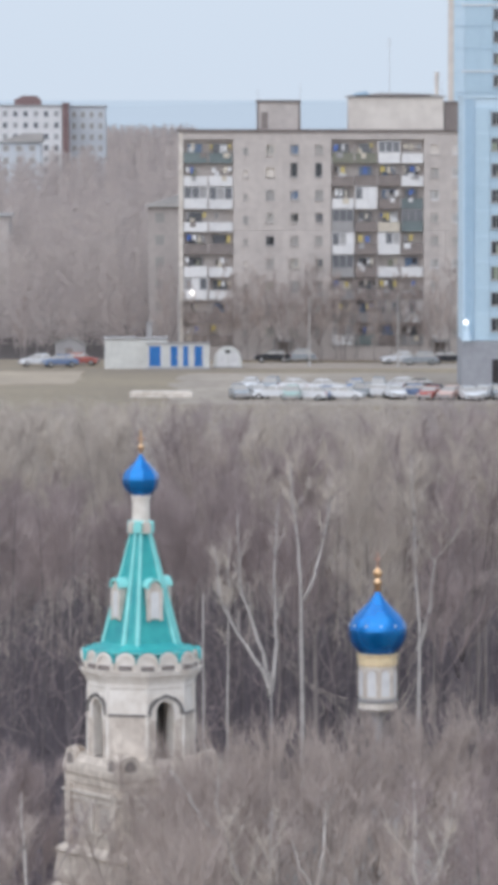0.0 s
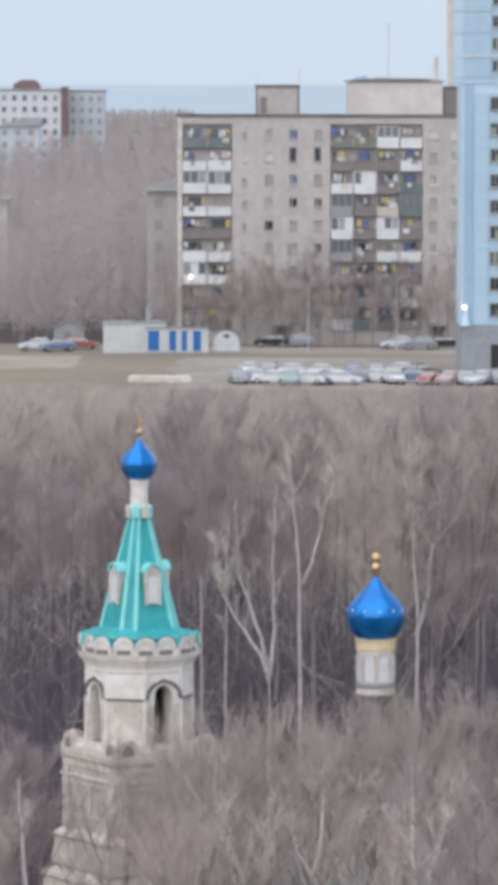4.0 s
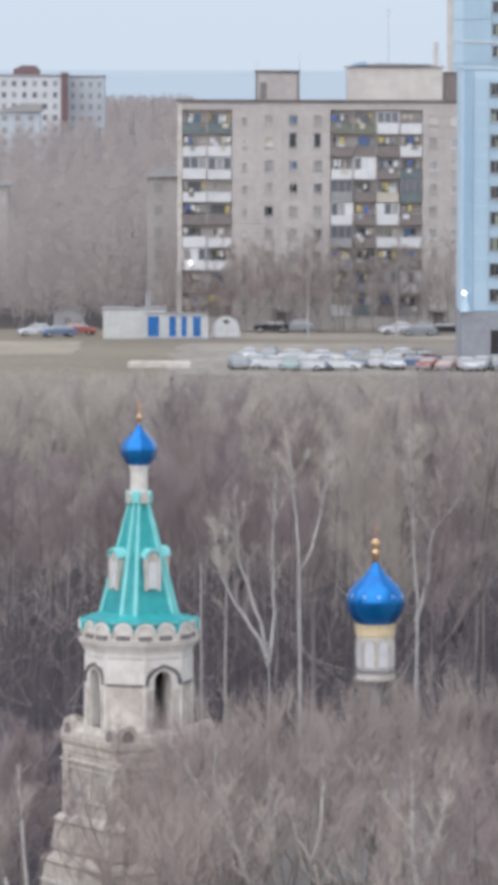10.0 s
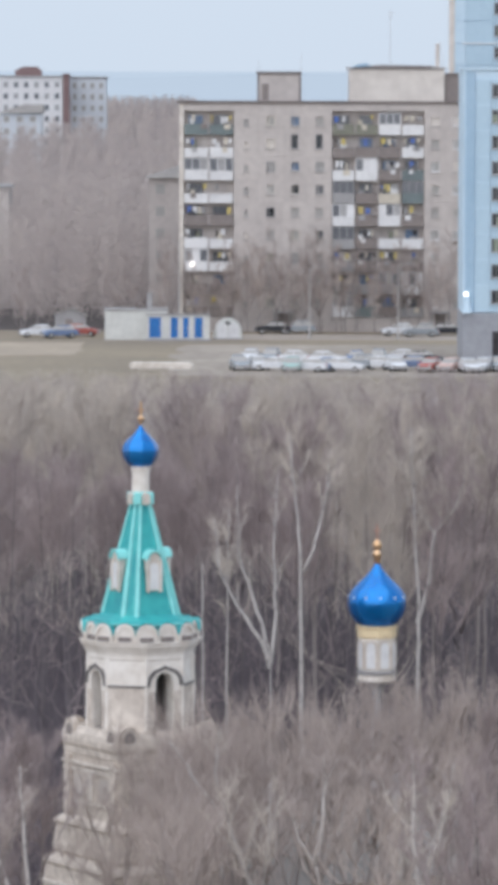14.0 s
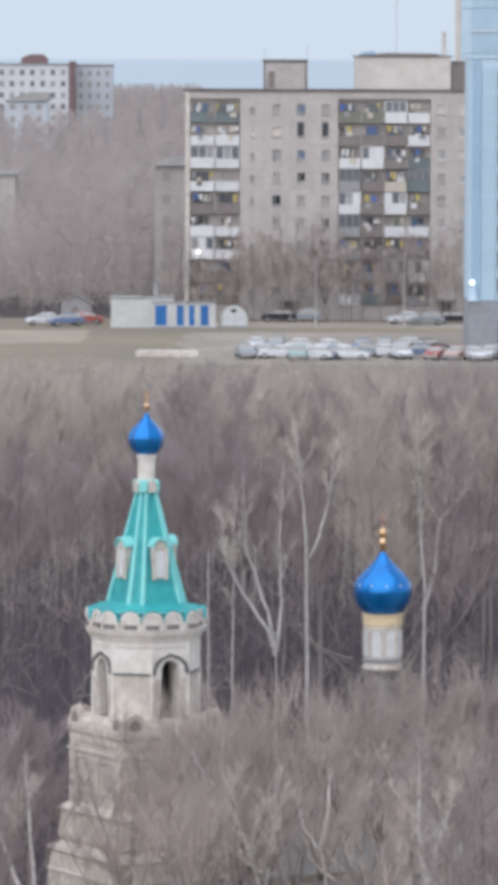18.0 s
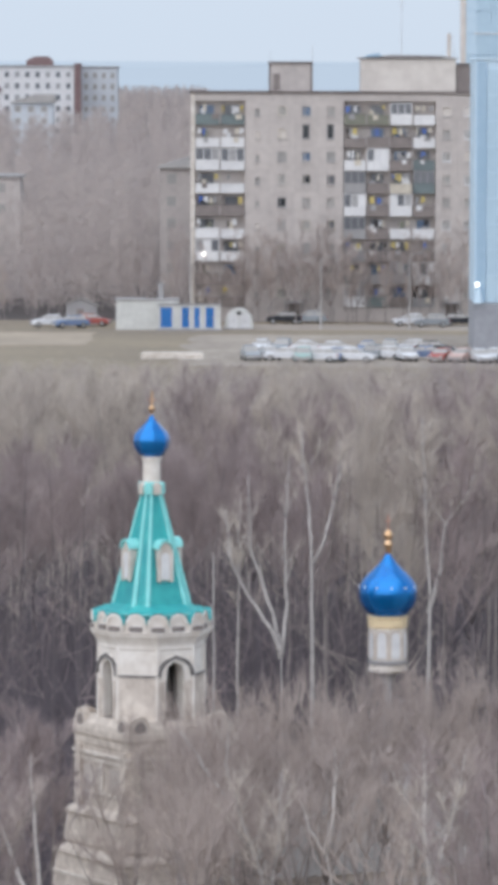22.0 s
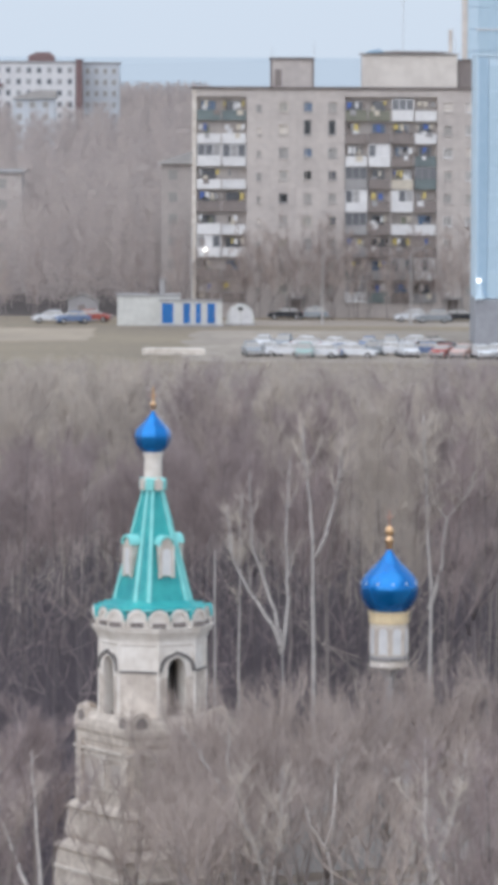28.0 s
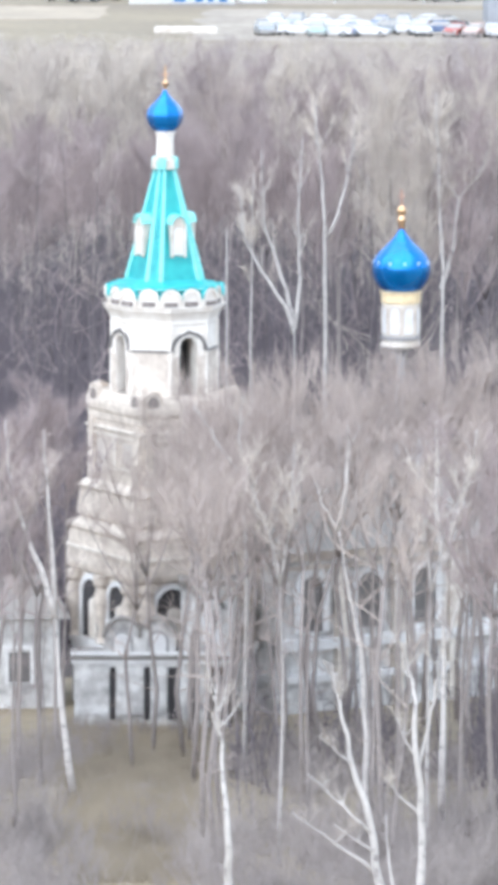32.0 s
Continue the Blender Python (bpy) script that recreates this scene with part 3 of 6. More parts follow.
def far_tower():
    """The taller block beyond the flats."""
    rng = random.Random(9)
    t = thing("tower_block", pose(0, 690, 5.6), "tall pale blue tower block rising behind the flats", "apartment building", "pale blue tower blocks")
    part("wall", Mesh().box(26.0, 48, 0.3, 18, 0, 70), M["lightblue"], t)
    part("roof", Mesh().box(25.4, 48.1, 0.2, 18.1, 70, 70.4), M["greyp"], t)
    part("corner_strip", Mesh().box(25.3, 25.99, 0.05, 0.9, 0, 70), M["paleconcrete"], t, "thin grey corner strip")
    for s in range(24):
        z = 1.7 + s * 2.8
        if z < 24:
            continue
        for x0, x1, mat in ((26.0, 27.4, "lightblue"), (27.4, 29.2, "paleblue"), (29.2, 30.9, "paleblue"), (33.0, 40, "lightblue")):
            part("panel", Mesh().box(x0 + 0.02, x1 - 0.02, 0.12, 0.3, z + 0.05, z + 2.75), M[mat], t)
        part("panel", Mesh().box(30.92, 32.98, 0.12, 0.3, z + 0.05, z + 0.85), M["paleblue"], t)
        part("panel", Mesh().box(30.92, 32.98, 0.12, 0.3, z + 2.3, z + 2.75), M["paleblue"], t)
        blue_window(t, 31.05, z + 0.85, 0.17, rng)
        if s % 3 == 0:
            part("ledge", Mesh().box(27.0, 40, 0.0, 0.3, z - 0.12, z + 0.05), M["white"], t)


tower_block()
far_tower()


# ---- far buildings ----
def far_block(x0, x1, y, ztop, wall, cols, label, zlow=6.0, roofbox=None):
    t = thing("apartment_block", pose(x0, y, ground_z(y)), label, "apartment building", "far blocks of flats")
    w, h = x1 - x0, ztop - ground_z(y)
    part("wall", Mesh().box(0, w, 0, 12, 0, h), M[wall], t)
    part("roof", Mesh().box(-0.3, w + 0.3, -0.3, 12.3, h, h + 0.4), M["greyp"], t)
    if roofbox:
        part("roof_house", Mesh().prism([(roofbox[0], h + 0.4), (roofbox[1], h + 0.4), (roofbox[1], h + 1.5), (roofbox[1] - 1.2, h + roofbox[2]), (roofbox[0] + 2.0, h + roofbox[2]), (roofbox[0], h + 1.6)], 2, 8), M["redroof"], t, "red-brown rooftop house")
    step = w / cols
    for s in range(7):
        z = h - 2.6 - 2.8 * s
        if z < 1:
            break
        for c in range(cols):
            win = part("window", Mesh().box(c * step + step * 0.22, c * step + step * 0.72, -0.06, 0.0, z, z + 1.5), M["palegrey"], t)
            part("pane", Mesh().box(c * step + step * 0.27, c * step + step * 0.67, -0.09, -0.061, z + 0.1, z + 1.4), M[("window" if (s * 7 + c * 3) % 5 < 3 else "greyp") if cols > 5 else "window_pale"], win)
        if s % 2 == 1 and cols > 5:
            part("balcony", Mesh().box(step * 1.1, step * 1.95, -0.9, -0.07, z - 0.7, z + 0.3), M["redroof" if s == 1 else "white"], t)
    return t


far_block(-69.0, -46.2, 1340, 37.2, "white", 9, "far white block of flats with dark windows", roofbox=(11.0, 17.5, 2.6))
far_block(-44.6, -35.8, 1352, 37.0, "palegrey", 4, "far pale grey-blue wing of a block of flats")
tagged(new("stair_tower", Mesh().box(-46.1, -44.7, 1340, 1352, ground_z(1340), 37.8).box(-46.2, -44.6, 1339.8, 1352.2, 37.8, 38.1).mesh("stair_tower", M["redroof"])),
       "narrow red-brown stair tower between two far blocks", "tower")


def low_house(x0, x1, y, ztop, wall, label, pitched):
    t = thing("house", pose(x0, y, ground_z(y)), label, "house")
    w, h = x1 - x0, ztop - ground_z(y)
    part("wall", Mesh().box(0, w, 0, 10, 0, h), M[wall], t)
    if pitched:
        part("roof", Mesh().loft([[(-0.5, -0.6, h), (w + 0.5, -0.6, h), (w + 0.5, 10.6, h), (-0.5, 10.6, h)], [(w * 0.55, 4, h + 2.0), (w + 0.4, 4, h + 2.0), (w + 0.4, 6, h + 2.0), (w * 0.55, 6, h + 2.0)]]), M["tin"], t)
    else:
        part("roof", Mesh().box(-0.4, w + 0.4, -0.4, 10.4, h, h + 0.35), M["greyp"], t)
    for s in range(int(h // 2.8)):
        for c in range(max(1, int(w // 3))):
            win = part("window", Mesh().box(c * 3 + 0.8, c * 3 + 2.1, -0.05, 0, h - 2.1 - s * 2.8, h - 0.7 - s * 2.8), M["concrete"], t)
            part("pane", Mesh().box(c * 3 + 0.9, c * 3 + 2.0, -0.08, -0.051, h - 2.0 - s * 2.8, h - 0.8 - s * 2.8), M["window_pale"], win)
    return t


low_house(-12.7, -3.0, 684, 23.8, "concrete", "grey six-storey house with a pale pitched tin roof behind the flats", True)
low_house(-48, -32.0, 722, 21.8, "concrete", "pale plastered house half hidden by bare trees", False)
low_house(-57, -47.6, 1240, 28.9, "palegrey", "pale blue house with a grey tin roof among far trees", True)


# ---- white kiosk with blue doors ----
def kiosk():
    y, z = 636.0, 5.6
    t = thing("kiosk", pose(-16.95, y, z), "long white kiosk with bright blue doors on bare ground", "kiosk")
    part("wall", Mesh().box(0, 7.3, 0, 3.2, 0, 3.45), M["kioskwall"], t)
    part("roof", Mesh().box(-0.12, 7.42, -0.15, 3.35, 3.45, 3.66), M["greyp"], t)
    part("front_wall", Mesh().box(5.0, 12.3, -1.2, -0.0, 0, 2.95), M["kioskwall"], t, "lower white front with doors")
    part("front_roof", Mesh().box(4.9, 12.4, -1.35, 0.0, 2.95, 3.1), M["greyp"], t)
    for x, w in ((5.25, 1.35), (7.75, 0.85), (9.2, 0.65), (10.55, 0.95)):
        d = part("door", Mesh().box(x, x + w, -1.27, -1.2, 0.35, 2.7), M["bluep"], t, "bright blue door")
        part("door_frame", Mesh().box(x - 0.1, x - 0.01, -1.31, -1.2, 0.3, 2.8).box(x + w + 0.01, x + w + 0.1, -1.31, -1.2, 0.3, 2.8).box(x - 0.1, x + w + 0.1, -1.31, -1.2, 2.71, 2.8), M["white"], d)
        part("handle", Mesh().box(x + w - 0.18, x + w - 0.1, -1.34, -1.27, 1.3, 1.55), M["steel"], d)
    part("step", Mesh().box(4.8, 12.5, -2.0, -1.2, -0.05, 0.2), M["greyp"], t)
    part("roof_vent", Mesh().box(4.95, 5.55, 1.0, 1.6, 3.66, 5.3).box(4.85, 5.65, 0.9, 1.7, 5.3, 5.45), M["greyp"], t)
    part("roof_hatch", Mesh().prism([(3.6, 3.66), (4.7, 3.66), (4.5, 4.2), (3.8, 4.2)], 1, 2), M["roofing"], t)


kiosk()


def shed(x, y, label, mat):
    z = ground_z(y)
    t = thing("shed", pose(x, y, z), label, "shed")
    part("wall", Mesh().prism([(0, 0), (3.6, 0), (3.6, 2.2), (1.8, 3.1), (0, 2.4)], 0, 2.5), M[mat], t)
    part("roof", Mesh().prism([(-0.2, 2.35), (1.8, 3.12), (3.8, 2.15), (3.8, 2.3), (1.8, 3.27), (-0.2, 2.5)], -0.2, 2.7), M["tin"], t)
    part("door", Mesh().box(1.2, 2.1, -0.06, 0, 0.05, 1.9), M["brown"], t)
    return t


def round_garage(m):
    t = thing("garage", m, "small white garage with a rounded roof beside the kiosk", "garage")
    part("wall", Mesh().prism(arch(0, 0, 3.3, 2.35, 14), 0, 4.0), M["kioskwall"], t, "white rounded shell")
    for x in (-1.3, 0.08):
        d = part("door", Mesh().prism([(x, 0.1), (x + 1.22, 0.1), (x + 1.22, 1.55), (x + 0.9, 1.95), (x + 0.32, 1.95), (x, 1.55)], -0.06, 0.0), M["white"], t, "white garage door")
        part("handle", Mesh().box(x + 0.55, x + 0.65, -0.1, -0.06, 0.9, 1.1), M["steel"], d)
    part("vent", Mesh().box(-0.28, 0.28, -0.08, 0.0, 1.75, 2.1), M["dark"], t, "dark vent over the doors")
    part("kerb", Mesh().box(-1.8, 1.8, -0.5, 0.0, -0.05, 0.14), M["greyp"], t)


round_garage(pose(-2.5, 638, 5.6))
shed(-23.2, 648, "small grey garage shed with a tin roof", "greyp")


# ---- lamp posts ----
def street_lamp(m, h, lit=False):
    t = thing("street_lamp", m, "tall pale grey street lamp post beside the road", "street lamp", "street lamps")
    part("post", Mesh().turned([(0.16, 0), (0.12, 1.2), (0.1, 1.25), (0.06, h)], 8), M["pole"], t)
    part("arm", Mesh().tube([(0, 0, h - 0.1), (0.3, 0, h + 0.25), (1.1, 0, h + 0.35)], [0.05, 0.045, 0.04]), M["pole"], t)
    part("head", Mesh().loft([[(0.9, -0.14, h + 0.28), (1.7, -0.14, h + 0.34), (1.7, 0.14, h + 0.34), (0.9, 0.14, h + 0.28)],
                              [(1.0, -0.1, h + 0.42), (1.6, -0.1, h + 0.44), (1.6, 0.1, h + 0.44), (1.0, 0.1, h + 0.42)]]), M["greyp"], t)


for x, y, h in ((7.15, 640, 8.2), (17.6, 640, 8.6), (-8.3, 642, 11.5)):
    street_lamp(pose(x, y, 5.6), h)


# ---- cars ----
def make_car(m, paint, label, tall=0.0):
    """Length along x, nose to -x."""
    t = thing("car", m, label, "car", "parked cars")
    h = tall
    side = [(-2.1, 0.32), (2.1, 0.34), (2.15, 0.72), (2.05, 0.98), (1.3, 1.0), (-0.85, 1.0), (-1.75, 0.86), (-2.12, 0.68)]
    rings = []
    for y, k in ((-0.84, 0.93), (-0.78, 1.0), (0.78, 1.0), (0.84, 0.93)):
        rings.append([(x * (0.985 if k < 1 else 1), y, 0.65 + (z - 0.65) * k) for x, z in side])
    part("body", Mesh().loft(rings), M[paint], t)
    part("cabin", Mesh().loft([[(-0.95, -0.74, 0.99), (1.75, -0.74, 0.99), (1.75, 0.74, 0.99), (-0.95, 0.74, 0.99)],
                               [(-0.25, -0.58, 1.4 + h), (1.3 + h, -0.58, 1.4 + h), (1.3 + h, 0.58, 1.4 + h), (-0.25, 0.58, 1.4 + h)]]), M["window_pale"], t, "glazed cabin")
    part("roof", Mesh().loft([[(-0.3, -0.6, 1.39 + h), (1.36 + h, -0.6, 1.39 + h), (1.36 + h, 0.6, 1.39 + h), (-0.3, 0.6, 1.39 + h)],
                              [(-0.1, -0.5, 1.47 + h), (1.15 + h, -0.5, 1.47 + h), (1.15 + h, 0.5, 1.47 + h), (-0.1, 0.5, 1.47 + h)]]), M[paint], t)
    for s in (-1, 1):
        part("pillar", Mesh().tube([(0.55, s * 0.745, 0.98), (0.55, s * 0.595, 1.4 + h)], [0.045, 0.04], 4), M[paint], t)
        part("headlight", Mesh().box(-2.14, -2.02, s * 0.62 - 0.16, s * 0.62 + 0.16, 0.62, 0.76), M["steel"], t, "clear headlight")
        part("tail_light", Mesh().box(2.05, 2.17, s * 0.66 - 0.13, s * 0.66 + 0.13, 0.72, 0.92), M["taillight"], t, "red tail light")
        part("mirror", Mesh().box(-0.75, -0.6, s * 0.9 - 0.09, s * 0.9 + 0.09, 1.0, 1.12), M[paint], t)
        for x in (-1.32, 1.3):
            ring = [[(x + r * math.cos(6.2832 * i / 14), s * y, 0.32 + r * math.sin(6.2832 * i / 14)) for i in range(14)] for r, y in ((0.24, 0.68), (0.32, 0.7), (0.32, 0.86), (0.22, 0.88))]
            tyre = part("wheel", Mesh().loft(ring), M["tyre"], t)
            part("rim", Mesh().loft([[(x + r * math.cos(6.2832 * i / 10), s * y, 0.32 + r * math.sin(6.2832 * i / 10)) for i in range(10)] for r, y in ((0.2, 0.881), (0.06, 0.9))]), M["steel"], tyre)
    part("rear_bumper", Mesh().box(-2.2, -2.1, -0.74, 0.74, 0.34, 0.58), M["greyp"], t)
    part("front_bumper", Mesh().box(2.12, 2.22, -0.74, 0.74, 0.36, 0.62), M["greyp"], t)
    return t


CAR_WORDS = {"carblack": "black", "carwhite": "white", "cargrey": "silver-grey", "carblue": "blue", "carred": "red", "carpink": "beige-pink", "cargreen": "pale green", "caryellow": "yellow"}


def park_cars():
    rng = random.Random(5)
    first = {}
    plan = []
    lot = ["cargrey", "carwhite", "carwhite", "cargreen", "carwhite", "carblue", "carwhite", "cargrey", "carwhite", "carwhite", "carblue", "carred", "carpink", "carwhite", "carwhite", "cargrey"]
    x = -1.0
    for i, c in enumerate(lot):
        plan.append((x, rng.uniform(565, 571), rng.choice([12, -14, 70, 82, 168, 100]) + rng.uniform(-6, 6), c, "in the car park"))
        x += rng.uniform(1.55, 2.1)
    x = 0.2
    for c in ["carwhite", "cargrey", "carwhite", "carwhite", "carblue", "cargrey", "carwhite", "carblack"]:
        plan.append((x, rng.uniform(580, 585), rng.choice([5, 175, 80, 95]) + rng.uniform(-5, 5), c, "in the car park"))
        x += rng.uniform(2.2, 3.1)
    plan += [(17.9, 648, 8, "carwhite", "on the road by the flats"), (20.4, 645, 4, "cargrey", "on the road by the flats"), (24.0, 649, 176, "carblack", "on the road by the flats"),
             (2.8, 652.5, 3, "carblack", "by the entrance of the flats"), (5.9, 652.8, 5, "cargrey", "by the entrance of the flats"),
             (-25.1, 642, 10, "carwhite", "on the verge near bare trees"), (-20.0, 645, 170, "carred", "on the verge near bare trees"), (-22.4, 640, 20, "carblue", "on the verge near bare trees")]
    for x, y, a, c, where in plan:
        m = pose(x, y, ground_z(y) + (0.02 if y < 630 or y > 634 else 0), 0, 0, a)
        if c not in first:
            first[c] = make_car(m, c, CAR_WORDS[c] + " car parked " + where, 0.12 if c in ("cargrey", "cargreen") else 0.0)
        else:
            q = copy_thing(first[c], m)
            q["label"] = CAR_WORDS[c] + " car parked " + where


park_cars()
slab = Mesh().box(0, 6.6, 0, 2.2, 0, 0.5).box(0.2, 6.4, 0.2, 2.0, 0.5, 0.62)
tagged(new("concrete_slab", slab.mesh("concrete_slab", M["plaster"])), "long pale concrete slab lying by the car park", "slab").matrix_world = pose(-12.6, 571, 5.62)


# ---- the church ----
CH = pose(-4.0, 200.0, 0, 0, 0, 30)


def ring8(a, w, z, c=(0, 0)):
    """A square of half-width a with its corners cut, whose four main sides are 2w long."""
    return [(c[0] + x, c[1] + y, z) for x, y in ((-w, -a), (w, -a), (a, -w), (a, w), (w, a), (-w, a), (-a, w), (-a, -w))]


def side(k, c=(0, 0)):
    """The turn that brings a wall built along x in front of the middle to side k of eight."""
    return pose(c[0], c[1], 0, 0, 0, 45 * k)


def onion(shape, r, z0, z1, c=(0, 0), n=16):
    pr = [(0.55, 0), (0.68, 0.05), (0.82, 0.12), (0.92, 0.2), (0.98, 0.29), (1.0, 0.38), (0.97, 0.47), (0.88, 0.55), (0.73, 0.63), (0.54, 0.71), (0.36, 0.79), (0.22, 0.86), (0.12, 0.93), (0.055, 1)]
    return shape.turned([(r * q, z0 + (z1 - z0) * t) for q, t in pr], n, c, math.pi / n)


def church():
    t = thing("church", CH, "old church with a turquoise tent-roofed bell tower and blue onion domes", "church")
    # lower storeys of the bell tower
    part("base_storey", Mesh().box(-2.45, 2.45, -2.45, 2.45, -0.3, 5.0), M["plaster"], t, "white plastered base storey")
    part("base_band", Mesh().box(-2.62, 2.62, -2.62, 2.62, 2.3, 2.55).box(-2.56, 2.56, -2.56, 2.56, 2.1, 2.3), M["white"], t)
    part("flared_cornice", Mesh().loft([ring8(2.45, 2.45, 5.0), ring8(2.66, 2.66, 5.12), ring8(2.7, 2.7, 5.3), ring8(2.62, 2.62, 6.55), ring8(2.72, 2.72, 6.7), ring8(2.66, 2.66, 6.82), ring8(2.25, 2.25, 7.05)]), M["oldbrick"], t, "weathered masonry cornice block")
    part("cornice_ledge", Mesh().box(-2.76, 2.76, -2.76, 2.76, 5.9, 6.0), M["plaster"], t)
    part("middle_cornice", Mesh().loft([ring8(2.26, 2.26, 7.0), ring8(2.4, 2.4, 7.12), ring8(2.4, 2.4, 7.3), ring8(2.3, 2.3, 8.1), ring8(2.4, 2.4, 8.2), ring8(2.36, 2.36, 8.3), ring8(2.06, 2.06, 8.5)]), M["oldbrick"], t)
    part("lower_tier", Mesh().box(-2.05, 2.05, -2.05, 2.05, 8.4, 11.2), M["oldbrick"], t, "weathered beige lower tier")
    part("tier_cornice", Mesh().loft([ring8(2.07, 2.07, 10.75), ring8(2.1, 2.1, 10.85), ring8(2.1, 2.1, 11.05), ring8(2.17, 2.17, 11.2), ring8(2.17, 2.17, 11.4), ring8(2.12, 2.12, 11.62), ring8(1.95, 1.95, 11.85)]), M["oldbrick"], t)
    for z, d in ((9.0, 0.06), (10.2, 0.08), (10.45, 0.12)):
        part("string_course", Mesh().box(-2.05 - d, 2.05 + d, -2.05 - d, 2.05 + d, z, z + 0.1), M["plaster"], t)
    for k in range(4):
        m = pose(0, 0, 0, 0, 0, 90 * k)
        part("stone_relief", Mesh().box(-0.16, 0.16, -2.13, -2.05, 9.15, 10.15, m), M["plaster"], t)
        for x in (-1.75, 1.75):
            part("pilaster", Mesh().box(x - 0.22, x + 0.22, -2.17, -2.05, 8.45, 10.75, m), M["oldbrick"], t)
        for x in (-1.0, 1.0):
            part("sunk_square", Mesh().box(x - 0.36, x + 0.36, -2.08, -2.05, 9.25, 10.05, m), M["joint"], t)
        # flat near-black plates: the shade of open arches is their colour
        for x in (-1.05, 1.05):
            w = part("porch_arch", Mesh().prism(arch(x, 2.6, 1.3, 2.2), -2.5, -2.452, m), M["dark"], t, "dark panel painted as a shaded porch arch")
            fr = Mesh()
            arch_ring(fr, x, 2.6, 1.3, 2.2, 0.2, -2.58, -2.44, m)
            part("arch_surround", fr, M["white"], w)
            part("inner_wall", Mesh().prism(arch(x + 0.12, 2.6, 0.6, 1.5), -2.52, -2.501, m), M["plaster"], w)
        for x in (-2.15, 0.0, 2.15):
            c = tuple((m @ Vector((x, -2.62, 0)))[:2])
            part("porch_pillar", Mesh().turned([(0.24, 2.55), (0.16, 2.75), (0.15, 3.2), (0.24, 3.55), (0.31, 3.9), (0.3, 4.3), (0.22, 4.6), (0.34, 4.75), (0.34, 5.05)], 12, c), M["oldbrick"], t, "bulging porch pillar")
        for x in (-1.5, 0, 1.5):
            part("base_panel", Mesh().box(x - 0.5, x + 0.5, -2.5, -2.45, 0.1, 1.95, m), M["stained"], t, "stained whitewashed panel")
            # dark plate painted as the shade in a small opening
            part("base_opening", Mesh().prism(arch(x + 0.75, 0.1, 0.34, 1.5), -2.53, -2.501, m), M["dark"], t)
        for x in (-2.3, 2.3):
            part("base_pilaster", Mesh().box(x - 0.14, x + 0.14, -2.55, -2.45, 0, 2.1, m), M["white"], t)
        # brown plates on the corner gables paint the shade of their hollows
        g = part("corner_gable", Mesh().prism(arch(-1.62, 11.4, 0.8, 0.7), -2.12, -1.9, m), M["oldbrick"], t)
        part("gable_recess", Mesh().prism(arch(-1.62, 11.45, 0.44, 0.44), -2.15, -2.121, m), M["brown"], g)
        g = part("corner_gable", Mesh().prism(arch(1.62, 11.4, 0.8, 0.7), -2.12, -1.9, m), M["oldbrick"], t)
        part("gable_recess", Mesh().prism(arch(1.62, 11.45, 0.44, 0.44), -2.15, -2.121, m), M["brown"], g)
    # belfry: eight walls, four of them open arches
    A, half = 1.82, 0.754
    # floor, ceiling and lining take dark colours for the unlit belfry inside
    part("belfry_floor", Mesh().loft([ring8(A - 0.05, half, 11.7), ring8(A - 0.05, half, 11.87)]), M["brown"], t)
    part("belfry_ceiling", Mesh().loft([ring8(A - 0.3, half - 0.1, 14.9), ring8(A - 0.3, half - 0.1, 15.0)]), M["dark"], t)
    for k in range(8):
        m = side(k)
        w = Mesh()
        if k % 2 == 0:
            arch_wall(w, half, 11.8, 15.05, -A, -A + 0.5, 0, 0.74, 2.2, m)
            wall = part("belfry_wall", w, M["limewash"], t)
            r = Mesh()
            arch_ring(r, 0, 13.3, 0.74, 0.7, 0.24, -A - 0.05, -A, m)
            part("archivolt", r, M["limewash"], wall)
            for x in (-0.56, 0.56):
                part("jamb", Mesh().box(x - 0.13, x + 0.13, -A - 0.04, -A, 11.87, 13.3, m), M["grubby"], wall)
            r = Mesh()
            inner = [(0.66 * math.cos(math.pi * i / 12), 13.5 + 0.6 * math.sin(math.pi * i / 12) + (0.04 if i == 6 else 0)) for i in range(12, -1, -1)]
            outer = [(x * 1.16, 13.5 + (z - 13.5) * 1.18) for x, z in reversed(inner)]
            part("hood_mould", r.prism(inner + outer, -A - 0.12, -A, m), M["shadepane"], wall, "dark hood mould")
            # dark panels added in the rear arches to keep light out
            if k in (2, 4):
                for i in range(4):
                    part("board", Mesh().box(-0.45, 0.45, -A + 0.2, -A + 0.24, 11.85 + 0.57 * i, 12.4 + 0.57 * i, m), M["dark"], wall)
        else:
            w.box(-half, half, -A, -A + 0.4, 11.8, 15.05, m)
            wall = part("belfry_wall", w, M["limewash"], t)
            # dark lining: the shade inside is put into its colour
            part("inner_lining", Mesh().box(-half + 0.18, half - 0.18, -A + 0.4, -A + 0.44, 11.88, 14.9, m), M["dark"], wall, "dark face coloured as the unlit inside")
            part("worn_facing", Mesh().box(-half + 0.02, half - 0.02, -A - 0.03, -A, 11.85, 13.44, m), M["grubby"], wall, "weathered beige facing")
        gap = 0.7 if k % 2 == 0 else 0.002
        for x0, x1 in ((-half - 0.02, -gap), (gap, half + 0.02)):
            part("impost_band", Mesh().box(x0, x1, -A - 0.07, -A, 13.45, 13.52, m), M["shadepane"], wall)
        part("corner_shaft", Mesh().turned([(0.07, 11.85), (0.07, 13.44), (0.09, 13.48), (0.06, 13.54), (0.06, 14.5)], 8, tuple((m @ Vector((half, -A, 0)))[:2])), M["limewash"], t)
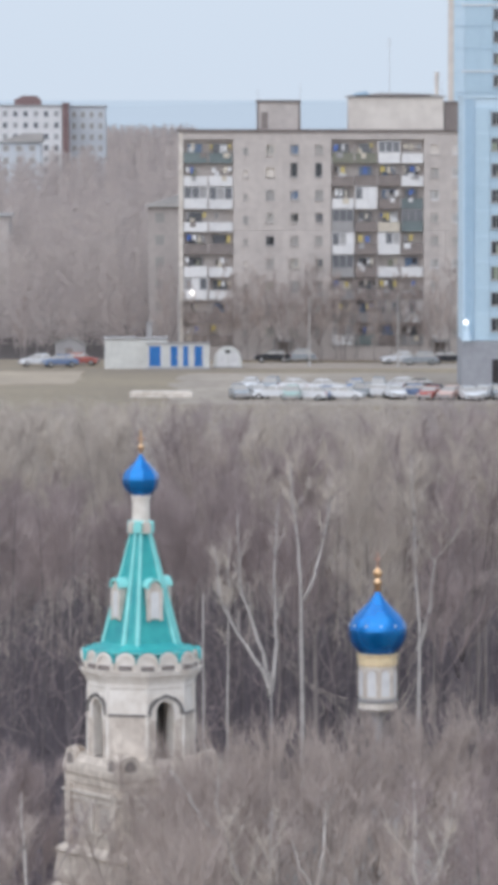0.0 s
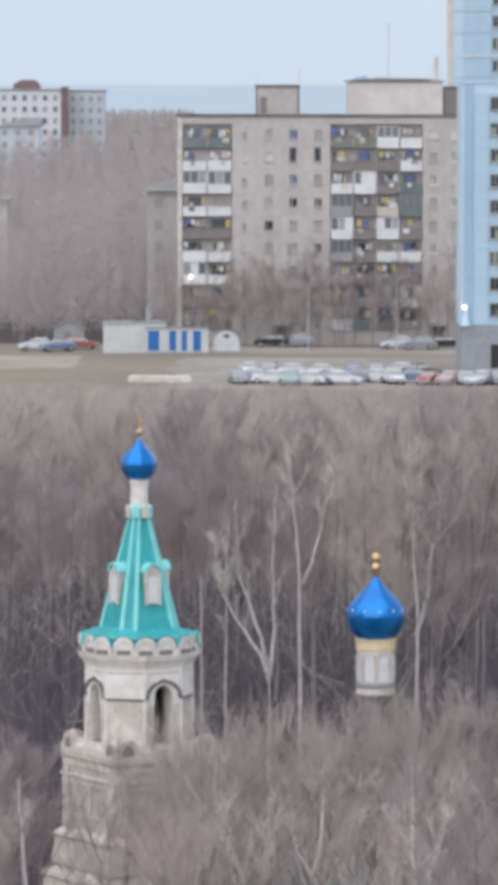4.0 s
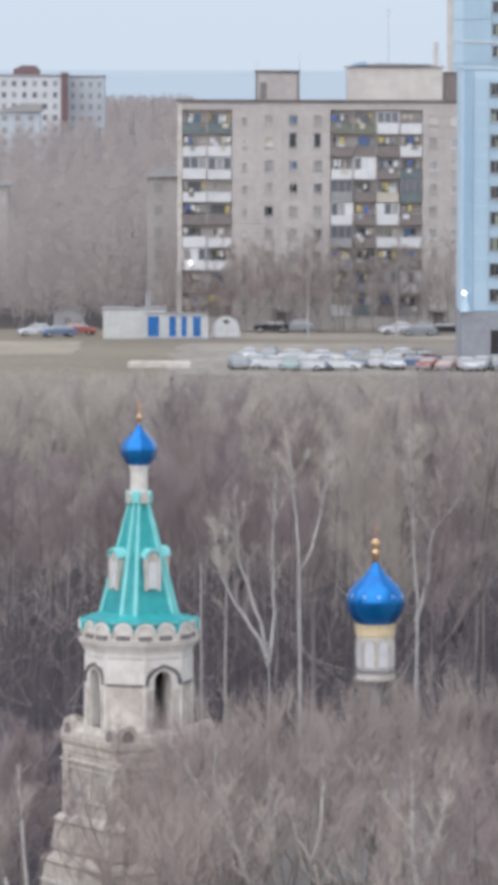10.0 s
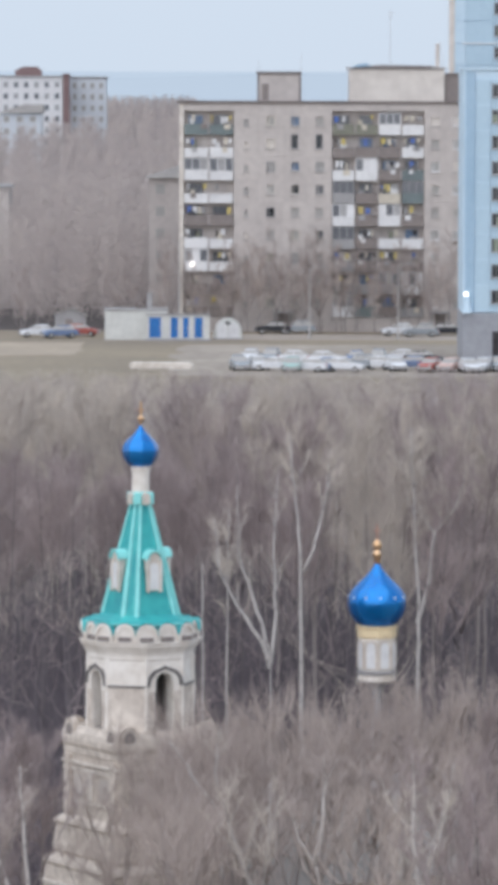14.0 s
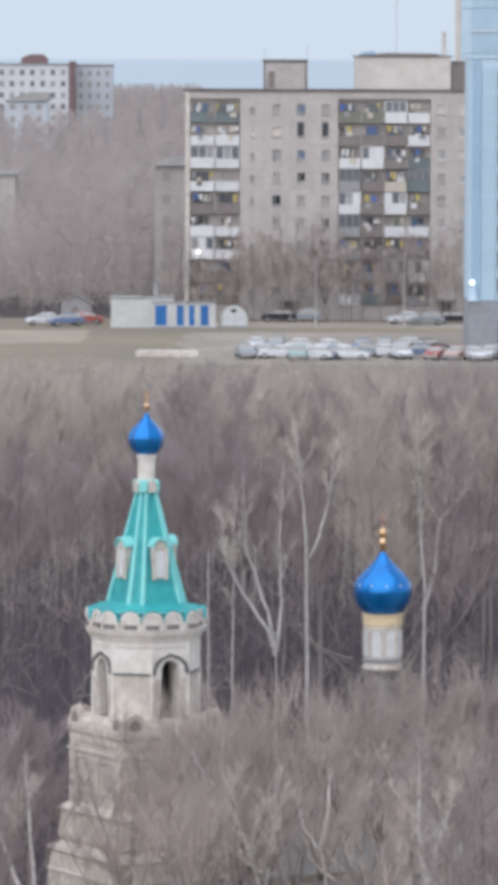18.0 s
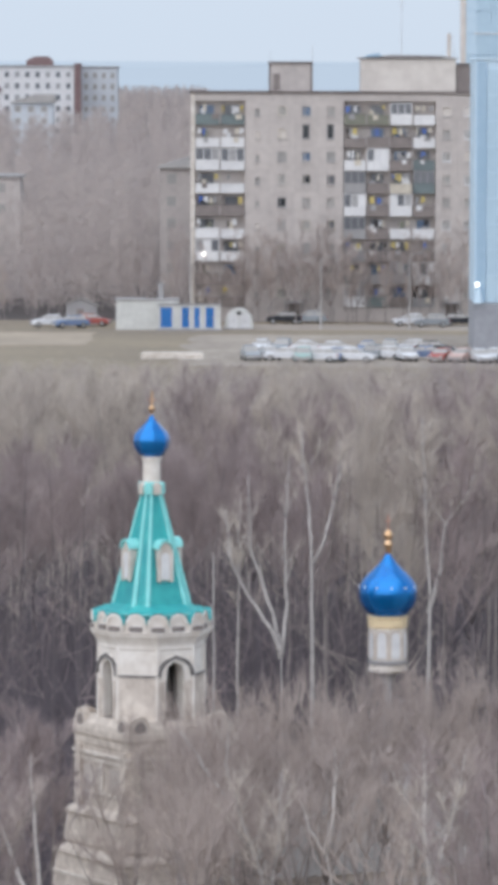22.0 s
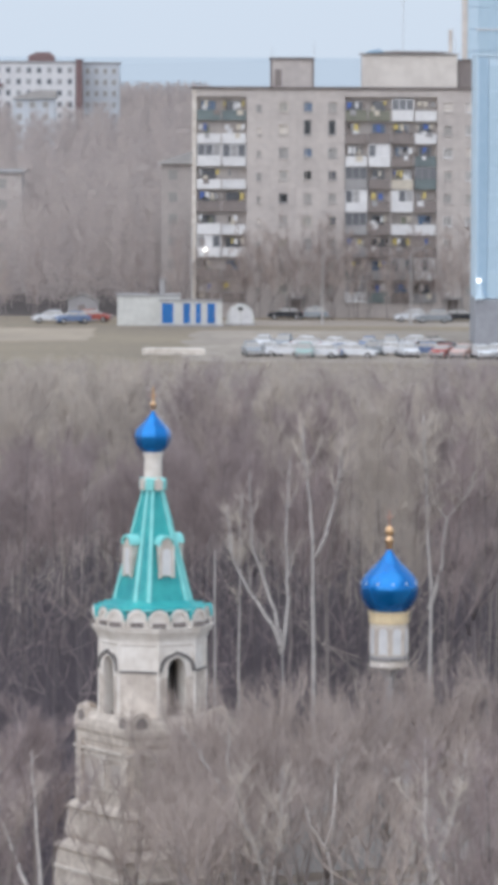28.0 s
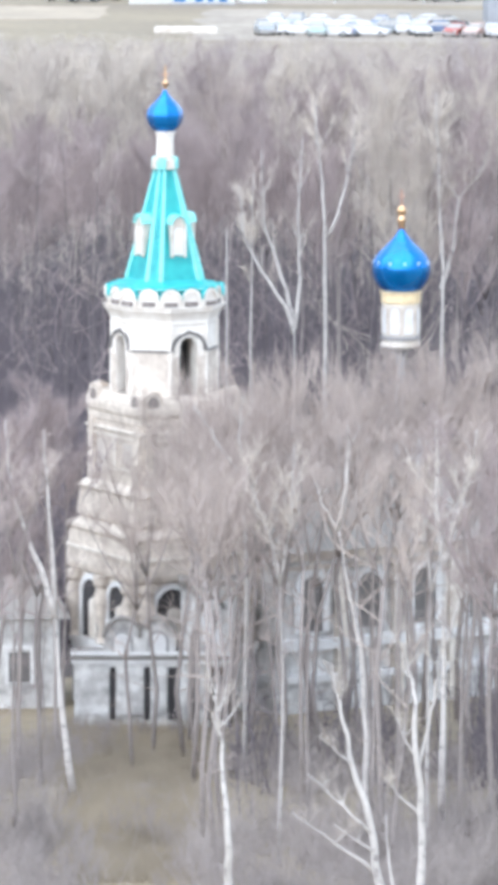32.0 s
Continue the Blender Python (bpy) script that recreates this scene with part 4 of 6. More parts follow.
    # cornice swelling out under the scalloped gables
    part("swelling_cornice", Mesh().loft([ring8(A + d, half + d * 0.42, z) for d, z in ((0.0, 14.42), (0.04, 14.5), (0.04, 14.62), (0.08, 14.72), (0.15, 14.84), (0.25, 14.97), (0.25, 15.05), (0.3, 15.08), (0.3, 15.14), (0.0, 15.2))]), M["limewash"], t, "whitewashed cornice swelling outward")
    for k in range(16):
        m = pose(0, 0, 0, 0, 0, 22.5 * k)
        a = A + (0.2 if k % 2 == 0 else 0.34)
        g = part("scallop", Mesh().prism(arch(0, 15.1, 0.8, 0.72), -a, -a + 0.35, m), M["limewash"], t, "round scalloped gable")
        r = Mesh()
        arch_ring(r, 0, 15.18, 0.52, 0.5, 0.14, -a - 0.07, -a, m, False)
        part("scallop_rim", r, M["limewash"], g)
        # brown bar painted as the shade at the scallop's foot
        part("scallop_shade", Mesh().box(-0.24, 0.24, -a - 0.1, -a, 15.17, 15.33, m), M["brown"], g)
        r = Mesh()
        arch_ring(r, 0, 15.1, 0.82, 0.74, 0.03, -a - 0.04, -a + 0.2, m, False)
        part("scallop_roof", r, M["turq"], g, "thin turquoise tin edge")
    part("skirt_roof", Mesh().loft([ring8(1.9, 0.8, 15.74), ring8(2.0, 0.83, 15.77), ring8(2.0, 0.83, 15.8), ring8(1.5, 0.86, 15.88), ring8(1.2, 0.82, 16.06)]), M["turq"], t, "turquoise tin skirt roof")
    part("skirt_edge", Mesh().loft([ring8(2.005, 0.835, 15.76), ring8(2.03, 0.845, 15.76), ring8(2.03, 0.845, 15.81), ring8(2.005, 0.835, 15.81)], False), M["turqlight"], t)
    # tent roof
    b, top = ring8(1.16, 0.79, 16.0), ring8(0.31, 0.17, 20.12)
    for i in range(8):
        j = (i + 1) % 8
        q = Mesh().loft([[Vector(b[i]), Vector(b[j]), Vector(b[j]) * 0.95 + Vector((0, 0, 0.8)), Vector(b[i]) * 0.95 + Vector((0, 0, 0.8))],
                         [Vector(top[i]), Vector(top[j]), Vector(top[j]) * 0.8 + Vector((0, 0, 4.0)), Vector(top[i]) * 0.8 + Vector((0, 0, 4.0))]])
        part("tent_panel", q, M["turq"], t)
        part("rib", Mesh().tube([Vector(b[i]) * 1.01 - Vector((0, 0, 0.16)), top[i]], [0.1, 0.06], 6), M["turqlight"], t, "light turquoise rib")
    for k in range(4):
        m = pose(0, 0, 0, 0, 0, 90 * k)
        d = part("dormer", Mesh().prism(arch(0, 16.95, 0.54, 1.42), -1.04, -0.4, m), M["plaster"], t, "white round-headed dormer")
        part("dormer_opening", Mesh().prism(arch(0, 17.0, 0.36, 0.98), -1.07, -1.041, m), M["white"], d)
        part("dormer_niche", Mesh().prism(arch(0, 18.0, 0.26, 0.24), -1.07, -1.041, m), M["grubby"], d)
        for x in (-0.26, 0.26):
            part("dormer_post", Mesh().box(x - 0.06, x + 0.06, -1.1, -1.0, 16.9, 18.1, m), M["plaster"], d)
        r = Mesh()
        arch_ring(r, 0, 17.7, 0.55, 0.68, 0.09, -1.14, -0.35, m, False)
        part("dormer_roof", r, M["turqlight"], d, "light turquoise dormer roof")
    part("collar", Mesh().turned([(0.3, 20.0), (0.36, 20.1), (0.38, 20.22), (0.34, 20.3), (0.38, 20.42), (0.38, 20.5), (0.3, 20.58)], 12), M["turqlight"], t, "light turquoise collar")
    for k in range(8):
        m = pose(0, 0, 0, 0, 0, 45 * k)
        part("collar_gable", Mesh().prism(arch(0, 20.1, 0.3, 0.44), -0.48, -0.3, m), M["plaster" if k % 2 == 0 else "turqlight"], t, "small rounded gable on the collar")
    part("neck", Mesh().turned([(0.33, 20.5), (0.32, 21.2), (0.345, 21.35), (0.375, 21.42), (0.375, 21.55)], 12), M["limewash"], t, "white neck under the dome")
    part("dome", onion(Mesh(), 0.68, 21.48, 23.05, n=8), M["domeblue"], t, "glossy blue faceted onion dome")
    c = part("cross", Mesh().turned([(0.05, 22.95), (0.05, 23.1), (0.12, 23.2), (0.13, 23.27), (0.05, 23.36), (0.03, 23.9)], 8), M["gold"], t, "thin copper cross")
    part("cross_bar", Mesh().box(-0.17, 0.17, -0.02, 0.02, 23.56, 23.61), M["copper"], c)
    # nave
    n0, n1, hw = 2.6, 15.6, 3.9
    part("nave_wall", Mesh().box(n0, n1, -hw, hw, -0.3, 6.0), M["stained"], t, "plastered nave wall, stained and patchy")
    part("nave_cornice", Mesh().box(n0, n1 + 0.2, -hw - 0.22, hw + 0.22, 5.7, 6.05).box(n0, n1 + 0.1, -hw - 0.12, hw + 0.12, 5.35, 5.5), M["oldbrick"], t)
    part("nave_roof", Mesh().loft([[(n0, -hw - 0.4, 6.05), (n1 + 0.4, -hw - 0.4, 6.05), (n1 + 0.4, hw + 0.4, 6.05), (n0, hw + 0.4, 6.05)],
                                   [(n0, -0.5, 9.3), (n1 - 4, -0.5, 9.3), (n1 - 4, 0.5, 9.3), (n0, 0.5, 9.3)]]), M["tin"], t, "grey tin nave roof")
    part("apse", Mesh().turned([(2.6, -0.3), (2.6, 4.6), (2.8, 4.7), (2.8, 4.9), (0.3, 6.6)], 14, (n1, 0)), M["plaster"], t)
    for i in range(5):
        x = 4.1 + i * 2.45
        for s in (0, 180):
            m = pose(x, 0, 0, 0, 0, s)
            w = part("window", Mesh().prism(arch(0, 3.0, 0.95, 2.1), -hw - 0.02, -hw, m), M["shadepane"], t)
            fr = Mesh()
            arch_ring(fr, 0, 3.0, 0.95, 2.1, 0.26, -hw - 0.12, -hw, m)
            part("window_surround", fr, M["white"], w)
            part("buttress", Mesh().box(1.0, 1.45, -hw - 0.3, -hw, -0.2, 5.35, m), M["plaster"], t)
    part("plinth", Mesh().box(n0 - 0.1, n1 + 0.15, -hw - 0.14, hw + 0.14, -0.3, 1.15), M["stained"], t, "whitewashed plinth")
    part("plinth_ledge", Mesh().box(n0 - 0.15, n1 + 0.3, -hw - 0.3, hw + 0.3, 1.15, 1.42), M["white"], t, "whitewashed plinth ledge")
    part("white_band", Mesh().box(n0, n1 + 0.3, -hw - 0.34, hw + 0.34, 2.35, 2.75), M["white"], t, "whitewashed string course")
    # cupola over the nave
    c = (10.2, -0.1)
    part("cupola_pedestal", Mesh().loft([ring8(1.3, 0.7, 8.6, c), ring8(0.5, 0.25, 9.6, c), ring8(0.2, 0.09, 10.2, c), ring8(0.15, 0.07, 12.6, c), ring8(0.24, 0.11, 12.75, c), ring8(0.5, 0.25, 12.98, c)]), M["greyp"], t, "narrow grey pedestal")
    part("drum_base", Mesh().turned([(0.45, 12.92), (0.62, 12.96), (0.76, 13.0), (0.76, 13.1), (0.7, 13.14)], 8, c, 0.3), M["plaster"], t)
    part("drum", Mesh().turned([(0.71, 13.05), (0.71, 14.75)], 8, c, 0.3), M["plaster"], t, "white eight-sided drum")
    for k in range(8):
        m = pose(c[0], c[1], 0, 0, 0, 45 * k + 40 + math.degrees(0.3) - 17.2)
        part("drum_panel", Mesh().prism(arch(0, 13.5, 0.36, 1.0), -0.69, -0.63, m), M["white"], t)
        r = Mesh()
        arch_ring(r, 0, 13.5, 0.38, 1.02, 0.06, -0.71, -0.62, m)
        part("drum_arch", r, M["grubby"], t, "dull beige arched moulding")
    part("drum_band", Mesh().turned([(0.72, 13.25), (0.77, 13.28), (0.77, 13.38), (0.72, 13.42)], 8, c, 0.3), M["greyp"], t)
    part("yellow_cornice", Mesh().turned([(0.7, 14.62), (0.75, 14.7), (0.75, 15.0), (0.8, 15.04), (0.8, 15.1), (0.6, 15.14)], 8, c, 0.3), M["yellow"], t, "pale yellow cornice")
    dome = part("dome", onion(Mesh(), 1.13, 15.05, 17.55, c, 20), M["domeblue"], t, "large glossy blue onion dome", True)
    star = [((0.065 if i % 2 == 0 else 0.03) * math.sin(math.pi * i / 5), (0.065 if i % 2 == 0 else 0.03) * math.cos(math.pi * i / 5)) for i in range(10)]
    for k in range(12):
        m = pose(c[0], c[1], 0, 0, 0, 30 * k + 6) @ pose(0, -1.088, 16.22, -18)
        part("star", Mesh().prism(star, -0.02, 0.02, m), M["palegrey"], dome, "small pale star")
    f = part("finial", Mesh().turned([(0.07, 17.4), (0.13, 17.5), (0.1, 17.64), (0.14, 17.7), (0.17, 17.8), (0.13, 17.92), (0.08, 17.96), (0.16, 18.06), (0.19, 18.17), (0.13, 18.3), (0.05, 18.38)], 12, c), M["gold"], t, "gilded double ball finial", True)
    part("cross", Mesh().box(c[0] - 0.025, c[0] + 0.025, c[1] - 0.025, c[1] + 0.025, 18.38, 18.95).box(c[0] - 0.15, c[0] + 0.15, c[1] - 0.02, c[1] + 0.02, 18.68, 18.73), M["copper"], f, "small copper cross")


church()


def porch(m):
    """A low whitewashed porch before the tower: panelled front, tin ledge, round-headed gables."""
    t = thing("porch", m, "low whitewashed church porch with round gables and a tin ledge", "porch")
    part("front_wall", Mesh().box(0, 5.6, 0, 1.6, -0.2, 2.55), M["stained"], t)
    part("roof", Mesh().box(-0.15, 5.75, -0.2, 1.75, 2.55, 2.66), M["tin"], t, "grey tin porch roof")
    part("ledge", Mesh().box(-0.12, 5.72, -0.16, 0.0, 2.4, 2.55), M["white"], t, "whitewashed ledge")
    part("ledge", Mesh().box(-0.12, 5.72, -0.22, -0.03, 2.72, 2.84), M["white"], t, "whitewashed ledge")
    for x, w in ((0.25, 1.0), (1.55, 0.95), (2.8, 0.55), (3.9, 0.28), (4.45, 0.28)):
        part("panel", Mesh().box(x, x + w, -0.1, 0.0, 0.5, 2.2), M["stained"], t, "whitewashed panel")
    # near-black strips on the wall stand in for openings in shade
    for x, w in ((1.3, 0.2), (2.56, 0.2), (3.42, 0.4), (4.22, 0.18), (4.85, 0.6)):
        part("opening", Mesh().box(x, x + w, -0.03, 0.0, 0.3, 2.25), M["dark"], t, "dark panel painted as a shaded opening")
    for x in (1.75, 3.05):
        g = part("gable", Mesh().prism(arch(x, 2.66, 1.3, 1.35), -0.12, 0.5), M["stained"], t, "whitewashed round gable")
        part("gable_panel", Mesh().prism(arch(x, 2.7, 0.78, 0.95), -0.15, -0.12), M["greyp"], g)
        part("gable_panel", Mesh().prism(arch(x, 2.7, 0.6, 0.82), -0.18, -0.15), M["white"], g)
        r = Mesh()
        arch_ring(r, x, 2.66, 1.3, 1.35, 0.08, -0.2, 0.5, None, False)
        part("gable_edge", r, M["tin"], g)
    # taller bay at the side
    b = part("side_bay", Mesh().box(3.9, 6.0, 0.3, 1.6, 2.66, 5.2), M["stained"], t, "taller whitewashed side bay")
    part("cornice", Mesh().box(3.8, 6.1, 0.2, 1.7, 5.2, 5.4), M["tin"], b)
    part("niche", Mesh().prism(arch(5.0, 3.2, 0.7, 1.5), 0.27, 0.299), M["white"], b)
    r = Mesh()
    arch_ring(r, 5.0, 3.9, 0.72, 0.82, 0.14, 0.2, 0.3, None, False)
    part("niche_hood", r, M["shadepane"], b)


porch(pose(-7.15, 195.0, 0, 0, 0, 1.5))


def outbuilding(m, w, h, label):
    t = thing("outbuilding", m, label, "outbuilding")
    part("wall", Mesh().box(0, w, 0, 4, -0.2, h), M["stained"], t)
    part("roof", Mesh().loft([[(-0.4, -0.4, h), (w + 0.4, -0.4, h), (w + 0.4, 4.4, h), (-0.4, 4.4, h)], [(0.3, 1.9, h + 1.3), (w - 0.3, 1.9, h + 1.3), (w - 0.3, 2.1, h + 1.3), (0.3, 2.1, h + 1.3)]]), M["tin"], t)
    for i in range(int(w // 1.6)):
        win = part("window", Mesh().box(0.5 + i * 1.6, 1.3 + i * 1.6, -0.03, 0, 1.0, 2.1), M["shadepane"], t)
        part("window_surround", Mesh().box(0.36 + i * 1.6, 0.5 + i * 1.6, -0.07, 0, 0.9, 2.2).box(1.3 + i * 1.6, 1.44 + i * 1.6, -0.07, 0, 0.9, 2.2).box(0.3 + i * 1.6, 1.5 + i * 1.6, -0.08, 0, 2.2, 2.35), M["white"], win)
    return t


outbuilding(pose(-13.4, 198.5, 0, 0, 0, 8), 5.6, 3.4, "low white plastered outbuilding beside the church")


# ---- trees ----
def spikes(data, name, mat, limbs=None):
    """One mesh of slender three-sided twigs, from rows of start, end and thickness."""
    d = np.array(data)
    p, q, r = d[:, 0:3], d[:, 3:6], d[:, 6:7]
    ax = q - p
    ax /= np.linalg.norm(ax, axis=1, keepdims=True) + 1e-9
    u = np.cross(ax, np.where(np.abs(ax[:, 2:3]) < 0.9, [[0, 0, 1.0]], [[1.0, 0, 0]]))
    u /= np.linalg.norm(u, axis=1, keepdims=True) + 1e-9
    w = np.cross(ax, u)
    a, b, c = p + r * u, p + r * (-0.5 * u + 0.866 * w), p + r * (-0.5 * u - 0.866 * w)
    v = np.stack([a, b, c, q], axis=1).reshape(-1, 3)
    k = (np.arange(len(d)) * 4)[:, None, None]
    f = (np.array([[0, 1, 3], [1, 2, 3], [2, 0, 3]])[None] + k).reshape(-1, 3)
    me = bpy.data.meshes.new(name)
    if limbs and limbs.v:
        base = len(v)
        me.from_pydata(v.tolist() + limbs.v, [], f.tolist() + [tuple(base + i for i in q) for q in limbs.f])
    else:
        me.vertices.add(len(v))
        me.vertices.foreach_set("co", v.ravel())
        me.loops.add(len(f) * 3)
        me.loops.foreach_set("vertex_index", f.ravel().astype(np.int32))
        me.polygons.add(len(f))
        me.polygons.foreach_set("loop_start", np.arange(0, len(f) * 3, 3, dtype=np.int32))
    me.materials.append(mat)
    me.update(calc_edges=True)
    return me


def unit(rng, az, up):
    return Vector((math.cos(az) * math.cos(up), math.sin(az) * math.cos(up), math.sin(up)))


def grow(seed, H, fork=0, limbs=20, fine=8, low=0.3, spread=0.2, thick=0.011, twig=0.012, lean=0.0, forkat=0.4, pale_limbs=False, sway=0.0, skirt=0):
    """A bare tree H high: stem or stems, ascending limbs and rows of twigs."""
    rng = random.Random(seed)
    wood, tw = Mesh(), []
    boughs = wood if pale_limbs else Mesh()
    stems = []
    r0 = H * thick

    def stem(p, d, length, r, n=8, side_sway=0.05):
        pts, rad = [p], [r]
        for i in range(1, n + 1):
            d = (d + Vector((rng.uniform(-1, 1), rng.uniform(-1, 1), 0.3)) * side_sway).normalized()
            pts.append(pts[-1] + d * (length / n))
            rad.append(max(r * (1 - 0.92 * i / n), 0.012))
        wood.tube(pts, rad, 6)
        return pts, rad

    d0 = Vector((lean, rng.uniform(-0.05, 0.05), 1)).normalized()
    if fork:
        hf = H * forkat * rng.uniform(0.85, 1.15)
        base = [Vector((0, 0, -0.3))]
        for i in range(1, 4):
            base.append(Vector((lean * hf * i / 3, 0, hf * i / 3)) + Vector((rng.uniform(-1, 1), rng.uniform(-1, 1), 0)) * (sway or 0.12))
        wood.tube(base, [r0 * 1.15, r0, r0 * 0.9, r0 * 0.66], 7)
        az = rng.uniform(0, 6.28)
        for i in range(fork):
            a = az + 6.2832 * i / fork + rng.uniform(-0.4, 0.4)
            stems.append(stem(base[-1] - Vector((0, 0, 0.35)), unit(rng, a, radians(rng.uniform(58, 76))), (H - hf) * rng.uniform(0.85, 1.04), r0 * rng.uniform(0.5, 0.66), 8, 0.1))
        low_stem = base
    else:
        stems.append(stem(Vector((0, 0, -0.3)), d0, H, r0, 10, sway * 0.35 or (0.05 if H > 15 else 0.09)))
        low_stem = stems[0][0]
    # crooked, nearly bare boughs below the crown
    top = (forkat if fork else low) * H
    for i in range(skirt):
        z = top * rng.uniform(0.3, 1.0)
        k = min([j for j in range(len(low_stem) - 1) if low_stem[j].z <= z][-1], len(low_stem) - 2)
        p = low_stem[k].lerp(low_stem[k + 1], (z - low_stem[k].z) / (low_stem[k + 1].z - low_stem[k].z))
        d = unit(rng, rng.uniform(0, 6.28), radians(rng.uniform(5, 60)))
        ln = H * spread * rng.uniform(0.35, 0.9)
        q = [p]
        for g in range(4):
            d = (d + Vector((rng.uniform(-0.4, 0.4), rng.uniform(-0.4, 0.4), rng.uniform(-0.15, 0.4)))).normalized()
            q.append(q[-1] + d * ln / 4)
        w = r0 * rng.uniform(0.2, 0.45)
        boughs.tube(q, [w, w * 0.8, w * 0.6, w * 0.4, 0.006], 4)
        for g in range(9):
            o = q[rng.randint(1, 3)].lerp(q[4], rng.random())
            tw.append((*o, *(o + unit(rng, rng.uniform(0, 6.28), rng.uniform(-0.2, 1.2)) * rng.uniform(0.3, 1.0)), twig * rng.uniform(0.7, 1.1)))
    for pts, rad in stems:
        n = len(pts) - 1
        m = max(6, int(limbs / len(stems)))
        for i in range(m):
            t = low + (0.97 - low) * ((i + rng.random()) / m) if not fork else 0.08 + 0.88 * (i + rng.random()) / m
            k = min(int(t * n), n - 1)
            p = pts[k].lerp(pts[k + 1], t * n - k)
            r = rad[k] * 0.5 + 0.008
            length = H * spread * (1.05 - 0.72 * t) * rng.uniform(0.7, 1.2)
            az, up = rng.uniform(0, 6.2832), radians(rng.uniform(38, 68) if H > 15 else rng.uniform(20, 74))
            d = unit(rng, az, up)
            q = [p]
            for s in range(4):
                bend = 0.16 if H > 15 else 0.34
                d = (d + Vector((rng.uniform(-bend, bend), rng.uniform(-bend, bend), 0.1))).normalized()
                q.append(q[-1] + d * length / 4)
            boughs.tube(q, [min(r, 0.06), min(r, 0.05) * 0.75, 0.022, 0.015, 0.008], 4)
            nb = 5 + int(length * 1.6)
            for j in range(nb):
                u = 0.2 + 0.8 * (j + rng.random()) / nb
                s = min(int(u * 4), 3)
                b = q[s].lerp(q[s + 1], u * 4 - s)
                bd = (q[s + 1] - q[s]).normalized()
                bd = (bd + 0.7 * unit(rng, rng.uniform(0, 6.28), rng.uniform(0.1, 1.25))).normalized()
                bl = length * rng.uniform(0.22, 0.46) * (1.15 - 0.5 * u) + 0.25
                e = b + bd * bl
                tw.append((*b, *e, twig * 1.25))
                for g in range(fine):
                    v = rng.uniform(0.15, 1.0)
                    o = b + bd * bl * v
                    od = (bd + 1.15 * unit(rng, rng.uniform(0, 6.28), rng.uniform(-0.25, 1.4))).normalized()
                    tw.append((*o, *(o + od * rng.uniform(0.45, 1.1) * (0.5 + 0.5 * bl)), twig * rng.uniform(0.55, 0.95)))
    return wood, tw, (None if pale_limbs else boughs)


KINDS = {}


def tree_kind(key, seed, bark, twigs, label, **how):
    wood, tw, boughs = grow(seed, **how)
    high = sorted(q[5] for q in tw)[-len(tw) // 200]
    KINDS[key] = (wood.mesh("trunk", M[bark], True), spikes(tw, "crown", M[twigs], boughs), high, label)


B_WORDS = "bare birch with a thin grey trunk and fine tan twigs"
A_WORDS = "bare grey-brown alder with a thin straight trunk"
tree_kind("birch_a", 1, "greybark", "twig_birch", B_WORDS, H=22.0, limbs=30, low=0.68, spread=0.2, thick=0.0036, skirt=7)
tree_kind("birch_b", 2, "greybark", "twig_birch", "tall bare birch with a forked grey trunk", H=22.0, fork=2, forkat=0.66, limbs=28, spread=0.14, thick=0.0036, skirt=7)
tree_kind("birch_d", 4, "bark", "twig_birch", B_WORDS, H=21.0, limbs=28, low=0.7, spread=0.21, thick=0.0036, skirt=7, lean=-0.04)
tree_kind("alder_a", 5, "bark", "twig", A_WORDS, H=22.0, limbs=25, low=0.66, spread=0.19, thick=0.0036, skirt=7)
tree_kind("alder_b", 6, "bark", "alder_twig", A_WORDS, H=21.0, limbs=25, low=0.64, spread=0.2, thick=0.0036, skirt=7)
tree_kind("alder_c", 7, "bark", "alder_twig", "bare grey-brown tree with forked stems", H=21.0, fork=3, forkat=0.64, limbs=25, spread=0.14, thick=0.0036, skirt=7)
tree_kind("aspen_a", 8, "bark", "twig_birch", "tall bare aspen with a dense twiggy crown", H=22.0, limbs=25, low=0.66, spread=0.21, thick=0.0036, skirt=7, fine=10)
tree_kind("birch_h", 31, "bark", "alder_twig", A_WORDS, H=23.0, limbs=22, low=0.8, spread=0.26, thick=0.0036, skirt=7)
tree_kind("alder_h", 32, "bark", "alder_twig", A_WORDS, H=23.0, limbs=24, low=0.78, spread=0.26, thick=0.0036, skirt=7)
tree_kind("alder_i", 33, "bark", "alder_twig", A_WORDS, H=22.0, limbs=22, low=0.82, spread=0.28, thick=0.0036, skirt=7, lean=0.03)
tree_kind("maple_a", 18, "greybark", "twig", "bare young tree with a dense twiggy crown", H=13.0, limbs=14, low=0.71, spread=0.26, thick=0.0065, sway=0.35, skirt=5, fine=4, twig=0.0095, pale_limbs=False)
tree_kind("alder_y", 27, "greybark", "alder_twig", "bare young alder with purplish-brown twigs", H=13.0, limbs=22, low=0.66, spread=0.2, thick=0.0065, fine=8, twig=0.0095, sway=0.3, skirt=5)
tree_kind("alder_z", 28, "greybark", "alder_twig", "bare young alder with purplish-brown twigs", H=13.0, fork=3, forkat=0.64, limbs=22, spread=0.18, thick=0.0065, fine=8, twig=0.0095, sway=0.3, skirt=5)
tree_kind("lime_a", 25, "greybark", "twig", "bare young street tree with a loose brown crown", H=11.0, limbs=20, low=0.22, spread=0.27, thick=0.006, fine=5, twig=0.016, sway=0.3)
tree_kind("lime_b", 26, "greybark", "twig", "bare forked street tree with a loose brown crown", H=11.0, fork=3, forkat=0.25, limbs=20, spread=0.24, thick=0.006, fine=5, twig=0.016, sway=0.3)
